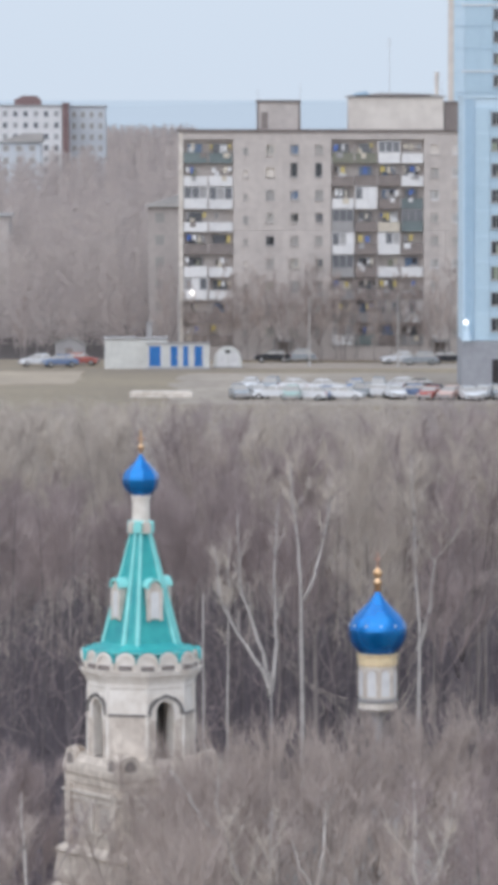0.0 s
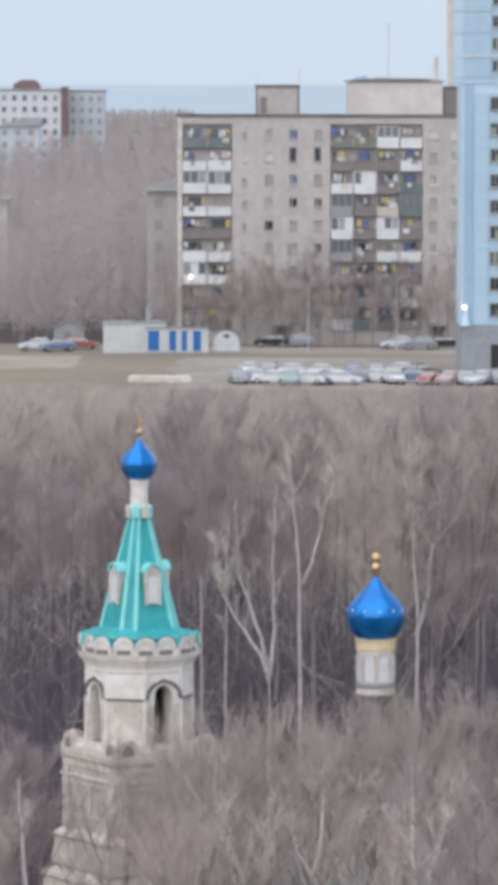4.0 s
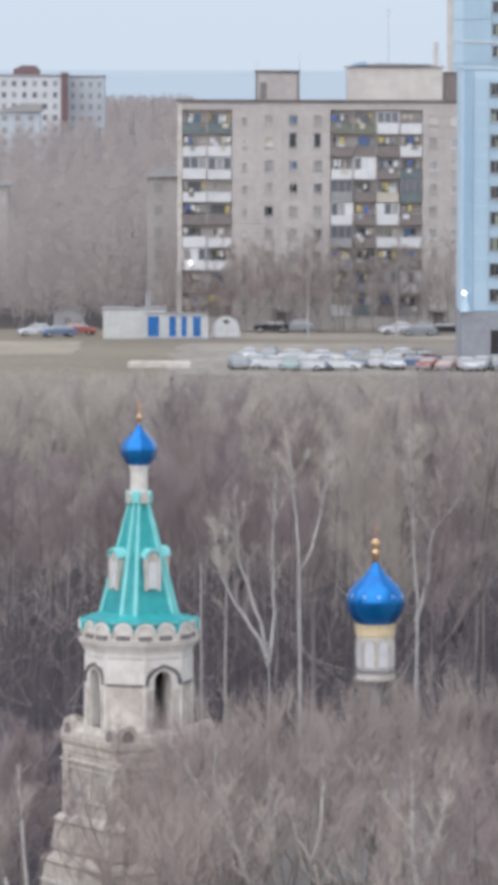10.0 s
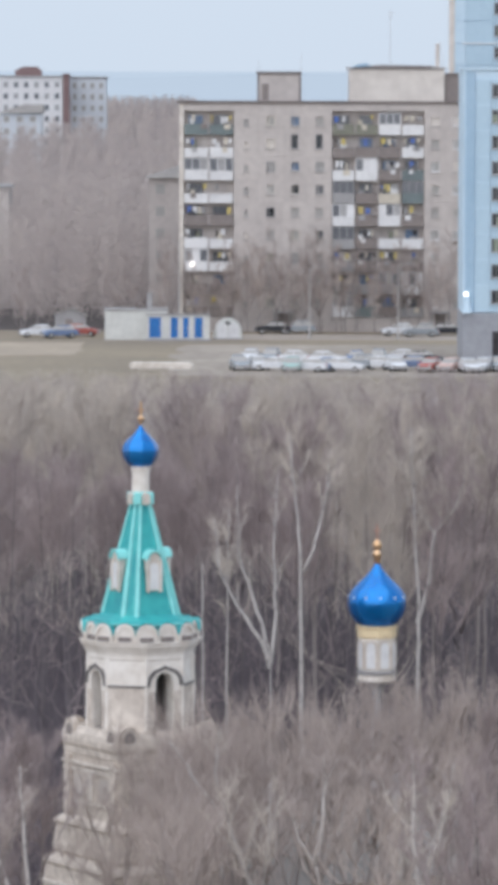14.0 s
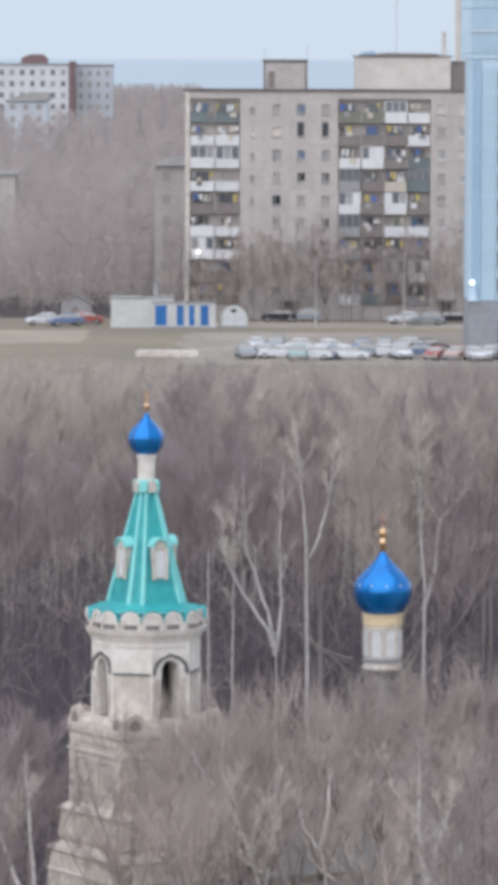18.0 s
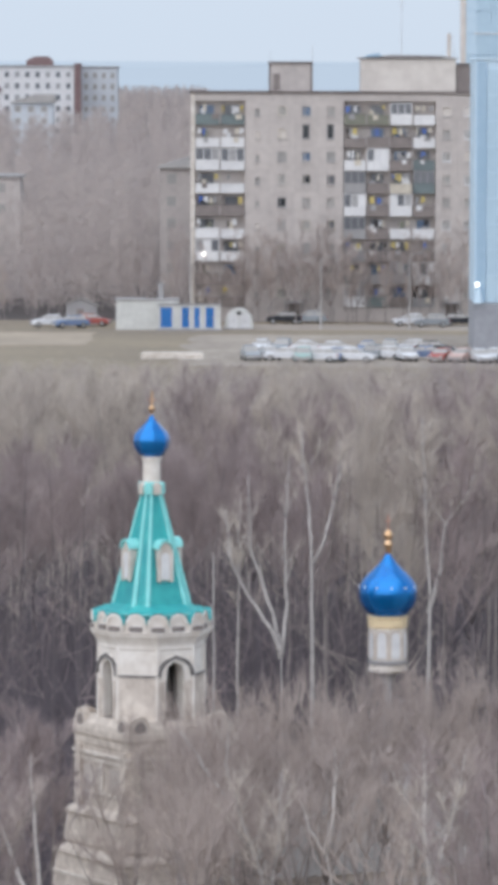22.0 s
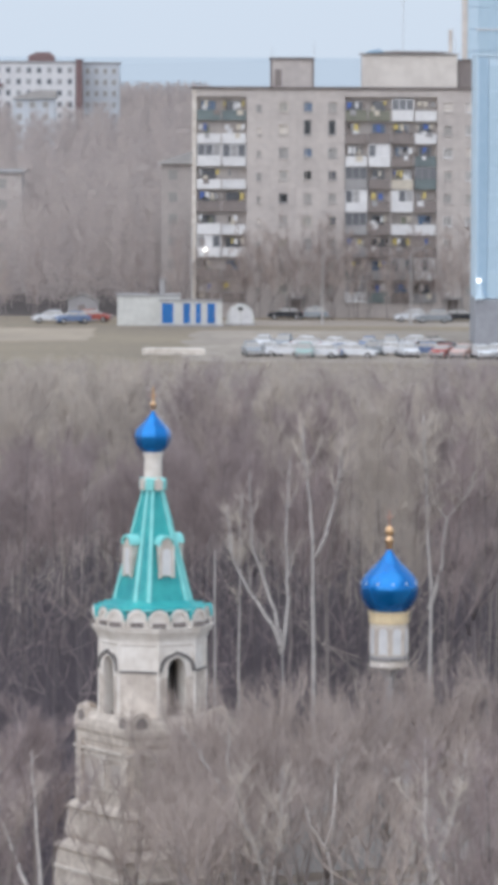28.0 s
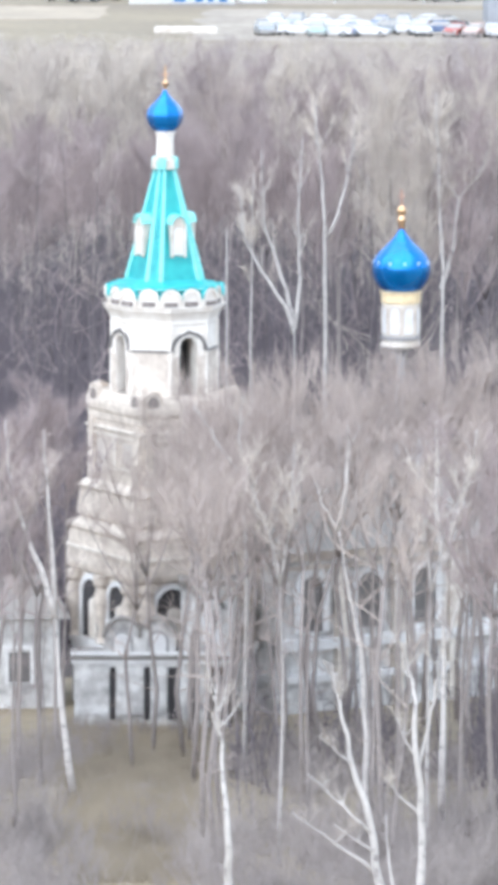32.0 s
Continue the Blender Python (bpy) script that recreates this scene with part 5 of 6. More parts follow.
tree_kind("maple_b", 19, "greybark", "twig", "bare young tree with spreading grey-brown limbs", H=13.0, fork=3, forkat=0.68, limbs=15, spread=0.24, thick=0.0065, sway=0.35, skirt=5, fine=4, twig=0.0095)
tree_kind("maple_c", 20, "greybark", "twig", "bare young tree with two crooked stems", H=13.0, fork=2, forkat=0.68, limbs=14, spread=0.25, thick=0.007, sway=0.35, skirt=5, fine=4, twig=0.0095, pale_limbs=False)
tree_kind("willow", 9, "greybark", "twig", "bare spreading willow with a broad twiggy crown", H=12.0, fork=4, forkat=0.6, limbs=22, spread=0.25, thick=0.0065, sway=0.35, skirt=5, fine=4, twig=0.009, pale_limbs=False)


def plant(key, x, y, h, turn, group):
    trunk, crown, H, label = KINDS[key]
    s = h / H
    t = thing(key.split("_")[0] + "_tree", pose(x, y, ground_z(y) - 0.05, 0, 0, turn) @ Matrix.Diagonal((s, s, s, 1)), label, "tree", group)
    part("trunk", trunk, None, t)
    part("crown", crown, None, t)
    return t


def inside_church(x, y, margin):
    p = CH.inverted() @ Vector((x, y, 0))
    return -2.8 - margin < p.x < 18.8 + margin and abs(p.y) < 4.2 + margin


def shaped_birch(x, y, stems, seed, label, group, limbs=9, spread=1.6, fine=7, twig=0.012, up=(35, 65), bark="birch", taper=0.85):
    """A birch whose main stems are given: each a list of (across, up) and its foot's radius. Limbs and twigs grow from their upper parts."""
    rng = random.Random(seed)
    wood, tw = Mesh(), []
    for path, r, first in stems:
        pts = [Vector((a, rng.uniform(-0.25, 0.25) * (i > 0), z)) for i, (a, z) in enumerate(path)]
        fine_pts = []
        for a, b in zip(pts, pts[1:]):
            for k in range(3):
                fine_pts.append(a.lerp(b, k / 3) + Vector((rng.uniform(-1, 1), rng.uniform(-1, 1), 0)) * 0.04)
        fine_pts.append(pts[-1])
        n = len(fine_pts)
        wood.tube(fine_pts, [max(r * (1 - taper * i / (n - 1)), 0.012) for i in range(n)], 7)
        for i in range(limbs if first < 0.84 else 0):
            t = first + (0.98 - first) * (i + rng.random()) / limbs
            k = min(int(t * (n - 1)), n - 2)
            p = fine_pts[k]
            ln = spread * (1.2 - 0.7 * t) * rng.uniform(0.6, 1.2)
            d = unit(rng, rng.uniform(0, 6.28), radians(rng.uniform(*up)))
            q = [p]
            for s in range(4):
                d = (d + Vector((rng.uniform(-0.15, 0.15), rng.uniform(-0.15, 0.15), 0.12))).normalized()
                q.append(q[-1] + d * ln / 4)
            w = min(r * (1 - 0.9 * t) * 0.55 + 0.008, 0.05)
            wood.tube(q, [w, w * 0.75, w * 0.55, w * 0.35, 0.006], 4)
            for j in range(6):
                u = 0.2 + 0.8 * (j + rng.random()) / 6
                s = min(int(u * 4), 3)
                b = q[s].lerp(q[s + 1], u * 4 - s)
                bd = (d + 0.8 * unit(rng, rng.uniform(0, 6.28), rng.uniform(-0.2, 0.9))).normalized()
                bl = ln * rng.uniform(0.25, 0.5) + 0.2
                tw.append((*b, *(b + bd * bl), twig * 1.2))
                for g in range(fine):
                    o = b + bd * bl * rng.uniform(0.15, 1)
                    od = (bd + 0.8 * unit(rng, rng.uniform(0, 6.28), rng.uniform(-0.4, 1.0))).normalized()
                    tw.append((*o, *(o + od * rng.uniform(0.3, 0.7) * (0.4 + 0.5 * bl)), twig * rng.uniform(0.5, 0.9)))
    t = thing("birch_tree", pose(x, y, ground_z(y)), label, "tree", group)
    part("trunk", wood.mesh("trunk", M[bark], True), None, t)
    if tw:
        part("crown", spikes(tw, "crown", M["twig_birch" if bark == "birch" else "twig"]), None, t)
    return t


def chosen_birches():
    g = "wood behind the church"
    shaped_birch(0.85, 211, [([(0, 0), (0.03, 7), (0.0, 13.4)], 0.125, 0.97), ([(0.0, 12.8), (-0.35, 13.9), (-1.3, 15.3), (-1.95, 16.6), (-2.2, 18.6)], 0.105, 0.55),
                             ([(0.0, 13.2), (-0.35, 14.6), (-0.8, 15.9), (-1.2, 17.2), (-1.3, 20)], 0.095, 0.5), ([(0.0, 13.0), (0.2, 14.9), (0.15, 17.3), (0.3, 20.5)], 0.1, 0.5)], 71, "bare birch with pale forking stems behind the church", g, limbs=6, fine=3)
    shaped_birch(2.1, 212, [([(0, 0), (0, 8), (0, 14), (-0.05, 17), (-0.2, 18.6), (-0.4, 20.6), (-0.45, 22)], 0.115, 0.72), ([(0.0, 16.5), (0.45, 17.4), (0.75, 18.6), (0.95, 19.8), (1.05, 21.3)], 0.075, 0.6)], 72, "tall forked pale birch behind the church", g, limbs=6, fine=4)
    shaped_birch(2.75, 216, [([(0, 0), (0.0, 9), (-0.1, 15), (0.4, 19.2), (0.5, 22)], 0.09, 0.72)], 73, "tall straight grey birch behind the church", g, bark="greybark")
    shaped_birch(-1.75, 210, [([(0, 0), (0.0, 8), (-0.04, 17.0)], 0.125, 0.97)], 74, "pale snapped birch trunk without a crown", g, limbs=2)
    shaped_birch(-0.85, 212, [([(0, 0), (0.05, 8), (0.0, 14.6), (0.1, 19)], 0.1, 0.75)], 75, "slender pale birch behind the church", g)
    shaped_birch(6.75, 215, [([(0, 0), (0.05, 9), (0.0, 15.2), (-0.15, 18.6), (-0.3, 22)], 0.115, 0.7), ([(0.0, 14.2), (0.45, 16), (0.65, 17.8), (1.5, 18.8), (1.9, 20.5)], 0.1, 0.5)], 76, "pale birch with a forked stem behind the church", g)
    shaped_birch(7.6, 222, [([(0, 0), (0.1, 9), (0.0, 14), (0.2, 21)], 0.09, 0.72)], 77, "tall straight grey birch behind the church", g, bark="greybark")
    for i, (x, y) in enumerate(((-9.4, 212), (-8.1, 214), (-7.0, 211), (-0.2, 215), (3.5, 219), (9.2, 218), (10.1, 214))):
        shaped_birch(x, y, [([(0, 0), (0.1 * (-1) ** i, 8), (0, 14), (0.25 * (-1) ** i, 20.5)], 0.062, 0.7)], 80 + i, "slender dark-stemmed birch with a high thin crown", g, bark="bark", limbs=5, fine=4)
    g = "grove before the church"
    shaped_birch(-0.9, 185, [([(0, 0), (0.05, 6), (-0.05, 10.6), (-0.7, 11.4), (-1.2, 12.2), (-1.8, 13.1)], 0.08, 0.85), ([(-0.05, 10.4), (-0.2, 12.0), (-0.1, 13.4)], 0.05, 0.7)], 99, "leaning white birch before the church tower", g, limbs=4, spread=1.0, fine=3, taper=0.65)
    n = "bare birch with a white trunk and sparse ascending branches"
    fine_how = dict(limbs=7, spread=1.1, fine=1, twig=0.006, up=(20, 55))
    shaped_birch(-0.8, 105, [([(0, 0), (0.05, 12), (0, 13.3), (-0.04, 14.3), (-0.14, 15.8), (-0.22, 16.7), (-0.26, 17.3)], 0.13, 0.72)], 91, n, g, taper=0.95, **fine_how)
    shaped_birch(2.2, 105, [([(0, 0), (0.1, 12), (-0.02, 13.3), (-0.22, 14.5), (-0.6, 15.9), (-0.85, 17.0), (-1.0, 17.7)], 0.14, 0.8), ([(-0.2, 14.4), (-0.75, 14.9), (-1.45, 15.5)], 0.04, 0.5),
                            ([(-0.15, 14.0), (-0.93, 14.5)], 0.035, 0.5), ([(-0.12, 13.6), (-0.9, 14.15), (-1.75, 14.75)], 0.045, 0.5), ([(-0.58, 15.75), (-1.25, 16.3)], 0.03, 0.4), ([(0.15, 11.5), (0.22, 13.3), (0.1, 14.7)], 0.06, 0.9)],
                 92, "leaning white birch with long side branches", g, taper=0.93, limbs=4, spread=0.6, fine=1, twig=0.006, up=(20, 55))
    shaped_birch(3.18, 174, [([(0, 0), (-0.05, 3.5), (-0.24, 6.6), (-0.62, 8.2), (-1.02, 10.6)], 0.13, 0.95), ([(-1.0, 10.4), (-1.53, 11.26), (-1.75, 12.1)], 0.075, 0.7), ([(-1.02, 10.5), (-0.81, 11.4), (-0.69, 12.8), (-0.72, 13.9)], 0.085, 0.7)],
                 98, "white birch forking into slender ascending stems", g, bark="white_birch", taper=0.8, limbs=7, spread=1.1, fine=4)
    shaped_birch(5.62, 174, [([(0, 0), (0.02, 4), (-0.02, 7.2), (0.06, 9.3)], 0.14, 0.95), ([(0.05, 9.1), (-0.19, 10.4), (-0.33, 11.5), (-0.26, 12.8), (-0.28, 14.0)], 0.1, 0.7), ([(-0.31, 11.4), (-1.04, 12.4), (-1.3, 13.1)], 0.055, 0.7),
                             ([(0.06, 9.2), (0.27, 10.6), (0.57, 11.26), (0.88, 12.74), (1.02, 13.7)], 0.09, 0.7), ([(0.09, 6.6), (0.51, 8.2), (1.1, 9.0)], 0.07, 0.7)],
                 93, "white birch forking into long ascending stems", g, bark="white_birch", limbs=7, spread=1.1, fine=4, taper=0.82)
    shaped_birch(3.28, 115, [([(0, 0), (0.05, 6), (0, 11.2), (0, 12.9), (-0.12, 14.1), (-0.17, 15.2), (-0.3, 15.9), (-0.4, 16.5)], 0.12, 0.8), ([(-0.08, 13.7), (0.2, 15.0), (0.32, 15.8), (0.36, 16.4)], 0.05, 0.5),
                             ([(-0.1, 13.9), (-0.4, 14.5), (-0.55, 14.9)], 0.035, 0.5), ([(0, 12.7), (-0.5, 13.2), (-0.8, 13.5)], 0.035, 0.5)],
                 94, "white birch with a few ascending branches", g, limbs=4, spread=0.7, fine=1, twig=0.006, up=(30, 60), taper=0.8)
    shaped_birch(-6.7, 182, [([(0, 0), (-0.4, 3.3), (-0.67, 6.5)], 0.15, 0.95), ([(-0.65, 6.2), (-1.0, 7.5), (-1.56, 8.9), (-2.03, 10.3), (-2.24, 11.7), (-2.3, 13)], 0.12, 0.6), ([(-0.67, 6.4), (-0.74, 8.8), (-0.95, 11.1), (-1.0, 12.6)], 0.1, 0.6)],
                 95, "white birch with two stems at the edge of the grove", g, bark="white_birch", limbs=5, spread=0.9, fine=3, taper=0.85)
    for i, (x, y, top) in enumerate(((0.3, 171, 13.6), (1.3, 176, 14.2), (3.3, 174, 14.0), (5.1, 170, 13.4), (7.9, 175, 13.8), (-8.2, 172, 12.6))):
        s = (-1) ** i
        shaped_birch(x, y, [([(0, 0), (0.1 * s, 5), (0.0, 9.2)], 0.0858, 0.9), ([(0.0, 9.0), (-0.35 * s, 10.6), (-0.9 * s, 12.2), (-1.1 * s, top - 0.6)], 0.0528, 0.3), ([(0.0, 9.1), (0.3 * s, 11), (0.45 * s, top)], 0.0594, 0.3)],
                     100 + i, "slender birch forking into two ascending stems", g, limbs=8, spread=1.5, fine=5, bark="birch" if i % 3 == 0 else "greybark")
    for i, (x, y) in enumerate(((8.6, 170), (8.95, 175), (8.15, 178), (7.4, 172))):
        s = (-1) ** i
        shaped_birch(x, y, [([(0, 0), (0.08 * s, 5), (-0.05 * s, 9), (0.2 * s, 13.2)], 0.11, 0.75), ([(0.04 * s, 5.5), (-0.5 * s, 8), (-0.9 * s, 10.5)], 0.06, 0.6)], 120 + i, "dark-stemmed bare tree with crooked branches", g, bark="bark", limbs=5, fine=3)
    shaped_birch(6.1, 172, [([(0, 0), (0.1, 6), (0.3, 9), (0.2, 13.6)], 0.0858, 0.5)], 96, "slender grey-stemmed birch with ascending branches", g, limbs=12, spread=1.7, bark="greybark")
    shaped_birch(7.1, 160, [([(0, 0), (-0.1, 6), (0.1, 9), (0.5, 13.2)], 0.0858, 0.5)], 97, "slender grey-stemmed birch with ascending branches", g, limbs=12, spread=1.7, bark="greybark")


def behind_trees():
    """The wood behind the church, tall and dense, rising to its far edge."""
    rng = random.Random(21)
    for row in range(22):
        y = 216 + row * 4.3
        half = y * 0.05 + 2.5
        x = -half - 2.0 + rng.uniform(0, 2)
        while x < half + 2.0:
            yy = y + rng.uniform(-1.8, 1.8)
            if not inside_church(x, yy, 2.2):
                h = rng.uniform(19.0, 24.0)
                h = min(h, 35.6 - yy * rng.uniform(0.0525, 0.058))
                q = x / yy + rng.uniform(-0.006, 0.006)
                if q < 0.006 and yy < 256:
                    h = min(h, 35.6 - yy * rng.uniform(0.062, 0.076))
                    key = rng.choice(["birch_h", "alder_h", "alder_i", "alder_h", "alder_i"])
                elif q < -0.018:
                    key = rng.choice(["aspen_a", "birch_a", "birch_d", "birch_b"])
                elif q < 0.001 and yy < 284:
                    key = rng.choice(["alder_a", "alder_b", "alder_c"])
                elif q < 0.028:
                    key = rng.choice(["birch_a", "birch_b", "birch_d", "aspen_a", "aspen_a", "birch_h"])
                else:
                    key = rng.choice(["alder_a", "alder_b", "alder_c", "birch_b", "alder_a"])
                plant(key, x, yy, h, rng.uniform(0, 360), "wood behind the church")
            x += rng.uniform(2.9, 4.7) * (1.0 if yy < 262 else 1.3)


def far_edge_trees():
    """The last rows of that wood, which merge into one brush of twigs."""
    rng = random.Random(23)
    tan, dusk = [], []
    for row in range(36):
        y = 308 + row * 5.5
        z = ground_z(y)
        x = -y * 0.051 - 3
        while x < y * 0.051 + 3:
            h = min(rng.uniform(15.5, 18.6), 35.6 - z - y * (rng.uniform(0.0522, 0.055) + 0.0012 * noise.noise((x * 0.3, y * 0.02, 1.0))))
            q = x / y + 0.006 * noise.noise((x * 0.15, y * 0.03, 5.0))
            tw = dusk if -0.012 < q < -0.003 or q > 0.031 else tan
            if h > 0.8:
                tw.append((x, y, z, x + rng.uniform(-0.4, 0.4), y, z + h, 0.08))
                for i in range(150):
                    t = rng.uniform(0.4, 0.98)
                    az = rng.uniform(0, 6.28)
                    ln = max(h, 8) * 0.2 * (1.2 - 0.8 * t) * rng.uniform(0.6, 1.2)
                    b = Vector((x, y, z + h * t)) + Vector((math.cos(az), math.sin(az), 0)) * ln * rng.uniform(0, 0.8)
                    e = b + unit(rng, az + rng.uniform(-1.2, 1.2), rng.uniform(0.0, 1.4)) * ln * 0.5
                    tw.append((*b, e.x, e.y, min(e.z, z + h * rng.uniform(0.97, 1.03)), 0.022 * rng.uniform(0.6, 1.2)))
            x += rng.uniform(2.2, 3.6)
    tagged(new("wood_edge", spikes(tan, "wood_edge", M["edge_twig"])), "far edge of the bare wood, tan birch twigs", "woods", kind="stuff")
    tagged(new("wood_edge", spikes(dusk, "wood_edge", M["edge_dusk"])), "far edge of the bare wood, purplish grey alder twigs", "woods", kind="stuff")


def front_trees():
    """The grove in front of the church: twiggy crowns over clear trunks, with a grassy gap."""
    rng = random.Random(33)
    for row in range(7):
        y = 168 + row * 4.4
        half = y * 0.05 + 1.5
        x = -half - 1.0 + rng.uniform(0, 2)
        while x < half + 1.5:
            yy = y + rng.uniform(-1.4, 1.4)
            px = x / yy
            if any(abs(px - q) < 0.0055 for q in (0.013, 0.0315)) and yy < 186:
                x += 1.0
                continue
            if not -0.039 < px < -0.0185 and not inside_church(x, yy, 1.5):
                drop = 0.1095 + (196 - yy) * 0.00045 + rng.uniform(-0.003, 0.012)
                if px < -0.039:
                    drop += 0.003
                h = 35.6 - yy * drop
                key = rng.choice(["maple_a", "maple_b", "maple_c"])
                if px < -0.036 or px > 0.04 or (px > 0.02 and rng.random() < 0.25):
                    key = rng.choice(["alder_y", "alder_z"])
                plant(key, x, yy, h, rng.uniform(0, 360), "grove before the church")
            x += rng.uniform(3.0, 5.0)
    # broad crowns right before the tower's shaded side
    for x, y, h in ((-1.5, 195.5, 14.2), (-2.0, 193, 13.7), (-0.7, 192, 14.0), (-2.5, 188, 12.4), (-0.9, 187, 13.6), (-1.5, 182, 12.5), (0.6, 190, 14.2), (0.4, 184, 13.2), (1.9, 188, 14.0), (-3.0, 189, 13.6), (-4.2, 190, 12.2), (-4.8, 187, 10.8), (-2.9, 192, 13.9)):
        plant("willow", x, y, h, rng.uniform(0, 360), "grove before the church")


def cupola_trees():
    rng = random.Random(37)
    for x, y, h in ((-7.6, 194, 12.6), (-8.3, 191, 13.1), (-9.2, 195, 12.8), (-8.8, 186, 13.2), (-9.6, 189, 13.4), (-7.9, 184, 12.4), (-10.2, 193, 12.6), (-9.3, 181, 13.4)):
        plant(rng.choice(["alder_y", "alder_z"]), x, y, h, rng.uniform(0, 360), "grove before the church")
    for x, y, h in ((3.7, 194, 14.5), (5.6, 196, 14.7), (4.7, 192, 14.3), (6.9, 197, 15.0), (2.6, 193, 14.5), (8.4, 196, 15.0), (4.2, 195, 14.5), (5.1, 190, 14.1), (6.1, 193, 14.4), (7.6, 193, 14.6), (1.6, 195, 14.6), (0.6, 195, 14.5), (3.2, 191, 14.2), (9.3, 194, 14.8)):
        plant(rng.choice(["maple_a", "maple_c", "willow"]), x, y, h, rng.uniform(0, 360), "grove before the church")


def yard_trees():
    rng = random.Random(39)
    for x, y, h in ((-9.0, 190, 7.5), (-10.2, 192, 8.5), (-11.2, 188, 7.0), (-8.1, 193, 6.0), (8.3, 170, 7.5)):
        plant(rng.choice(["maple_a", "maple_b", "maple_c", "willow"]), x, y, h, rng.uniform(0, 360), "grove before the church")


def undergrowth():
    """Bare shrubs and saplings between the trunks of the grove; thin in the grassy gap."""
    rng = random.Random(61)
    tw = []
    for i in range(1900):
        y = rng.uniform(156, 194)
        x = rng.uniform(-y * 0.052 - 1, y * 0.052 + 1)
        px = x / y + rng.gauss(0, 0.004)
        gap = -0.037 < px < -0.014 and y < 193
        if inside_church(x, y, 0.3) or (gap and rng.random() < 0.9) or noise.noise((x * 0.25, y * 0.12, 2.0)) < -0.05:
            continue
        h = rng.uniform(0.7, 2.2) if rng.random() < 0.8 else rng.uniform(2.2, 4.2)
        if y > 183:
            h = min(h, 1.1)
        if gap:
            h *= 0.5
        z = ground_z(y) - 0.1
        for k in range(14):
            az = rng.uniform(0, 6.28)
            b = Vector((x + rng.uniform(-0.25, 0.25), y + rng.uniform(-0.25, 0.25), z))
            e = b + unit(rng, az, rng.uniform(0.9, 1.5)) * h * rng.uniform(0.6, 1.1)
            tw.append((*b, *e, 0.016))
            for g in range(4):
                o = b.lerp(e, rng.uniform(0.3, 0.95))
                tw.append((*o, *(o + unit(rng, rng.uniform(0, 6.28), rng.uniform(0.3, 1.3)) * h * rng.uniform(0.15, 0.35)), 0.01))
    tufts = []
    for i in range(5000):
        y = rng.uniform(168, 196)
        x = y * rng.uniform(-0.04, -0.012)
        if inside_church(x, y, 0.2):
            continue
        for k in range(5):
            b = Vector((x + rng.uniform(-0.2, 0.2), y + rng.uniform(-0.2, 0.2), ground_z(y) - 0.1))
            tufts.append((*b, *(b + unit(rng, rng.uniform(0, 6.28), rng.uniform(0.7, 1.5)) * rng.uniform(0.25, 0.75)), 0.012))
    tagged(new("dry_grass", spikes(tufts, "dry_grass", M["straw"])), "rough tufts of dry olive-brown grass before the church", "grass", kind="stuff")
    # saplings added and coloured dark to fill the wood's shaded depth
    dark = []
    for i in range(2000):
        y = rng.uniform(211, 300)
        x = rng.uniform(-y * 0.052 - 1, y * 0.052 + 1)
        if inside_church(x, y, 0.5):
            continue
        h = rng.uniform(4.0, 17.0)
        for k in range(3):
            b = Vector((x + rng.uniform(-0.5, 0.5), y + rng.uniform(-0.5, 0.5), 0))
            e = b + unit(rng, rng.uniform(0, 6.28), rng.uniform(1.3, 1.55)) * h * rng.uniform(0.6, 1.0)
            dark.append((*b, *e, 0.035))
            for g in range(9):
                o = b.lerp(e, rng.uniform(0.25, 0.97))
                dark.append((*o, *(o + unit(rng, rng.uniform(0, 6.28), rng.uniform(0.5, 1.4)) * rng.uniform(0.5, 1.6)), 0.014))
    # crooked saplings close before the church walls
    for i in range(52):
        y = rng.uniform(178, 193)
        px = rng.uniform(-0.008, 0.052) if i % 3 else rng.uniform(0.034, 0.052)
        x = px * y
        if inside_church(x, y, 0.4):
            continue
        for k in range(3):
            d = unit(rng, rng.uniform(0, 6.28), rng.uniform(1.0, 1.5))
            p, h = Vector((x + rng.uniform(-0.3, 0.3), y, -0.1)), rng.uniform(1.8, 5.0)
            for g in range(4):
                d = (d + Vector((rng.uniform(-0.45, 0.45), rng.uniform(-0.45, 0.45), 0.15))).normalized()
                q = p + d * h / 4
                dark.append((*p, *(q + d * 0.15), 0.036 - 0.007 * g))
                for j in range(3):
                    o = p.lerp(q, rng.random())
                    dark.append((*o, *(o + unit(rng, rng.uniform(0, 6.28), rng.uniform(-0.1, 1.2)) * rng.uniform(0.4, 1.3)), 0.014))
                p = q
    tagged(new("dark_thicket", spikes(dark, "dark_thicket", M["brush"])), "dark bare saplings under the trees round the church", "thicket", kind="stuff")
    tagged(new("undergrowth", spikes(tw, "undergrowth", M["shrub"])), "bare brown shrubs and saplings under the trees", "shrubs", kind="stuff")


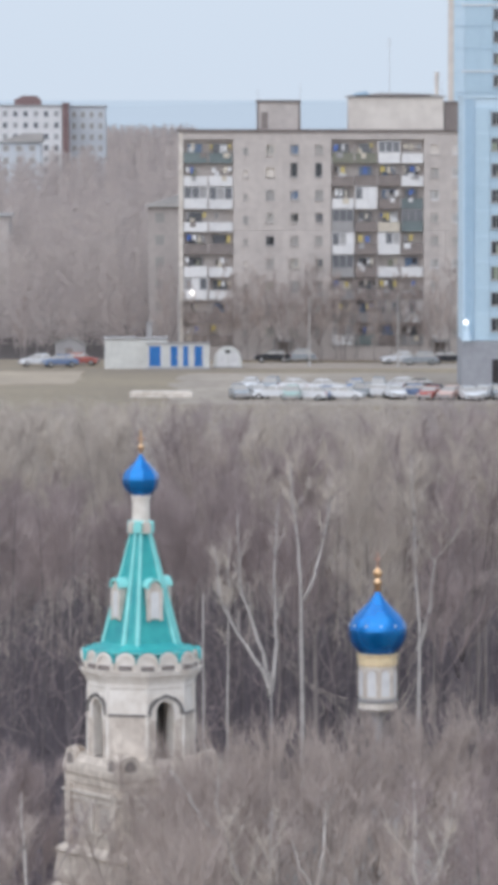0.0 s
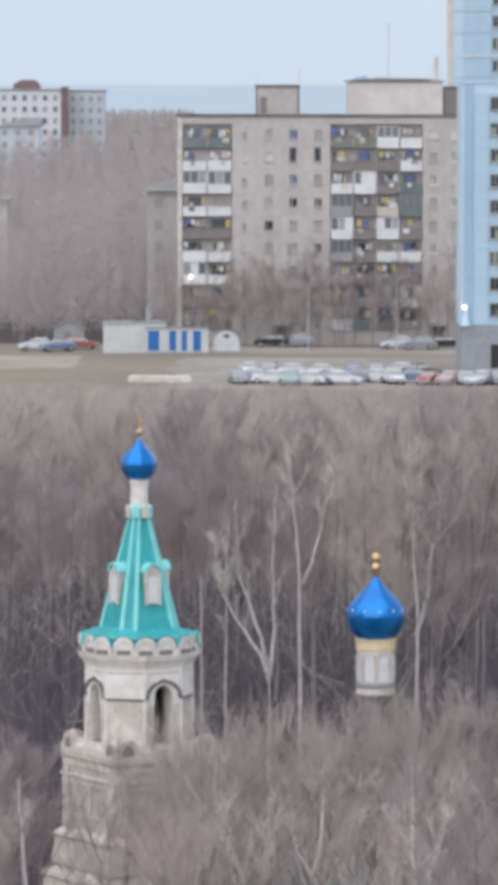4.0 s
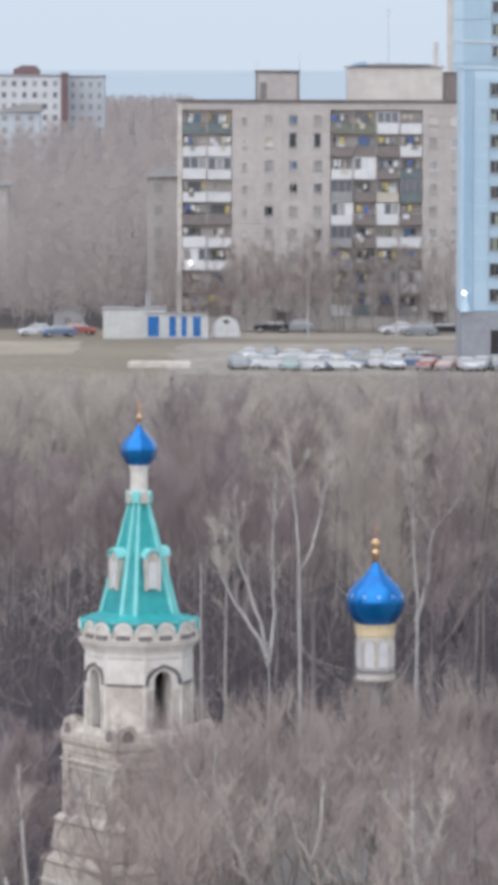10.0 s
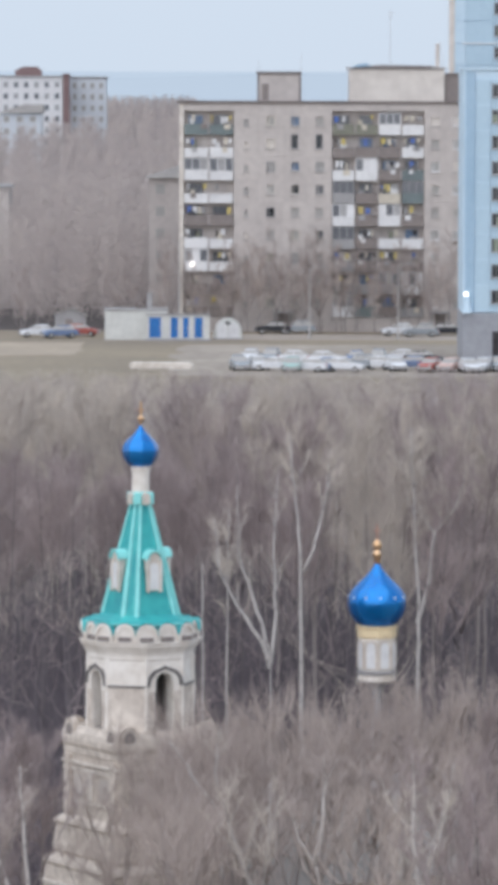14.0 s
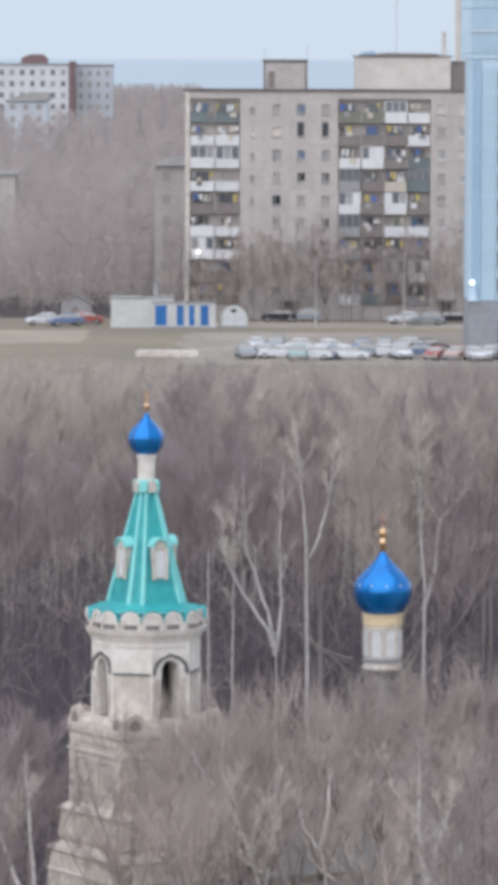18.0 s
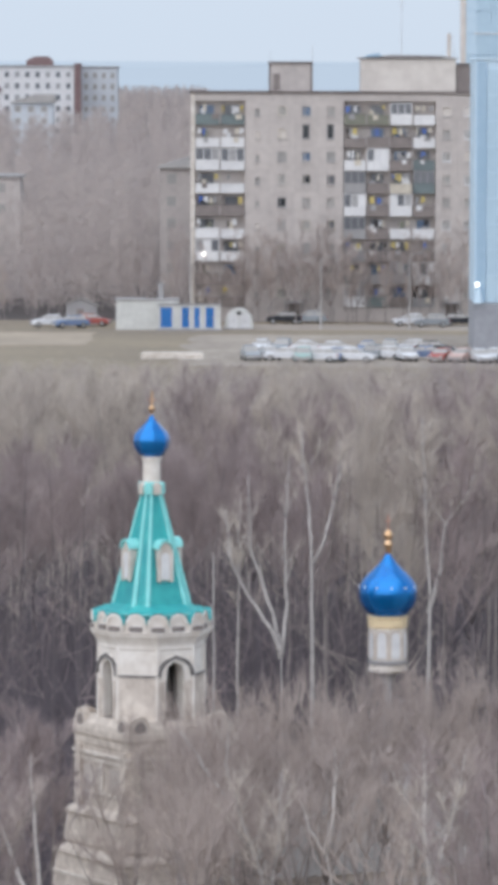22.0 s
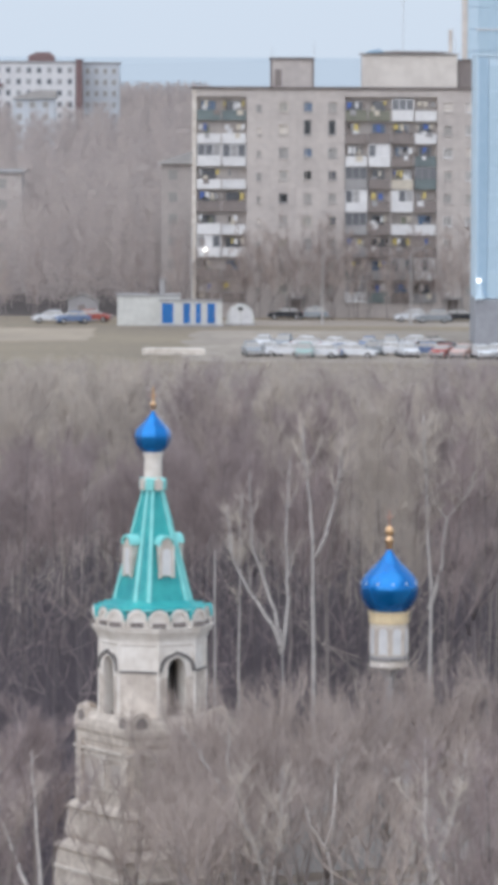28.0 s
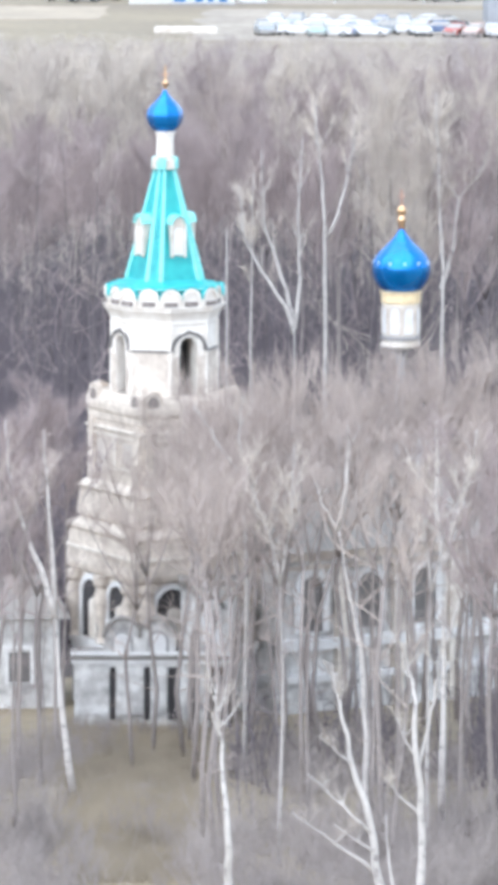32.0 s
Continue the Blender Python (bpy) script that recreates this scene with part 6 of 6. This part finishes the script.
def far_woods():
    """The woods beyond the road, too many and too far to tell apart."""
    rng = random.Random(44)
    tw = []

    def far_tree(x, y, h, n, r):
        z = ground_z(y)
        tw.append((x, y, z, x + rng.uniform(-0.6, 0.6), y, z + h, 0.05))
        for i in range(n):
            t = rng.uniform(0.08, 0.97)
            az, up = rng.uniform(0, 6.28), rng.uniform(0.1, 1.35)
            ln = h * 0.19 * (1.15 - 0.75 * t) * rng.uniform(0.6, 1.2)
            d = unit(rng, az, up)
            b = Vector((x, y, z + h * t)) + Vector((math.cos(az), math.sin(az), 0)) * ln * rng.uniform(0, 0.6)
            e = b + d * ln
            tw.append((*b, *e, r * rng.uniform(0.6, 1.2)))

    y = 668
    while y < 1330:
        lo, hi = -y * 0.0525 - 3, -y * 0.0125 + 6
        x = lo + rng.uniform(0, 4)
        while x < hi:
            if not ((-49 < x < -31 and 716 < y < 734) or (-14 < x < -2 and 680 < y < 696) or (x > -10.5 and y < 674)):
                far_tree(x, y + rng.uniform(-3, 3), rng.uniform(13, 18.5) if y > 700 else rng.uniform(9, 14), 190, 0.028 + 0.00003 * y)
            x += rng.uniform(2.6, 4.6) * (1 + (y - 668) / 900)
        y += 7 + (y - 668) * 0.02
    while y < 4350:
        x = -y * 0.0525 - 10
        while x < -y * 0.0125 + 10:
            far_tree(x, y + rng.uniform(-20, 20), rng.uniform(13, 17.0), 70, 0.2)
            x += rng.uniform(4, 7)
        y += 100
    me = spikes(tw, "far_woods", M["far_twig"])
    tagged(new("far_woods", me), "bare grey-brown woods beyond the car park", "woods", kind="stuff")


def street_trees():
    rng = random.Random(55)
    for x, y, h in ((-10.6, 652, 11), (-6.0, 651, 8), (-0.2, 653, 11), (1.6, 652, 12), (4.4, 651, 10), (5.6, 653, 12.5), (8.6, 652, 11), (10.4, 650, 9), (13.2, 652, 8), (15.0, 651, 7), (21.5, 653, 10), (23.0, 651, 12), (-3.2, 652, 9), (-27.5, 652, 9), (-15.0, 652, 10), (-30.5, 648, 8), (3.2, 654, 13), (7.4, 655, 13), (11.6, 654, 12), (17.0, 654, 11), (19.5, 655, 12), (24.4, 654, 13), (-1.6, 655, 12)):
        plant(rng.choice(["lime_a", "lime_b"]), x, y, h, rng.uniform(0, 360), "street trees by the flats")
    for i in range(16):
        plant(rng.choice(["lime_a", "lime_b"]), -9.5 + i * 2.3 + rng.uniform(-0.8, 0.8), 655 + rng.uniform(-1, 1), rng.uniform(8, 14), rng.uniform(0, 360), "street trees by the flats")


chosen_birches()
behind_trees()
far_edge_trees()
front_trees()
cupola_trees()
yard_trees()
undergrowth()
street_trees()
far_woods()
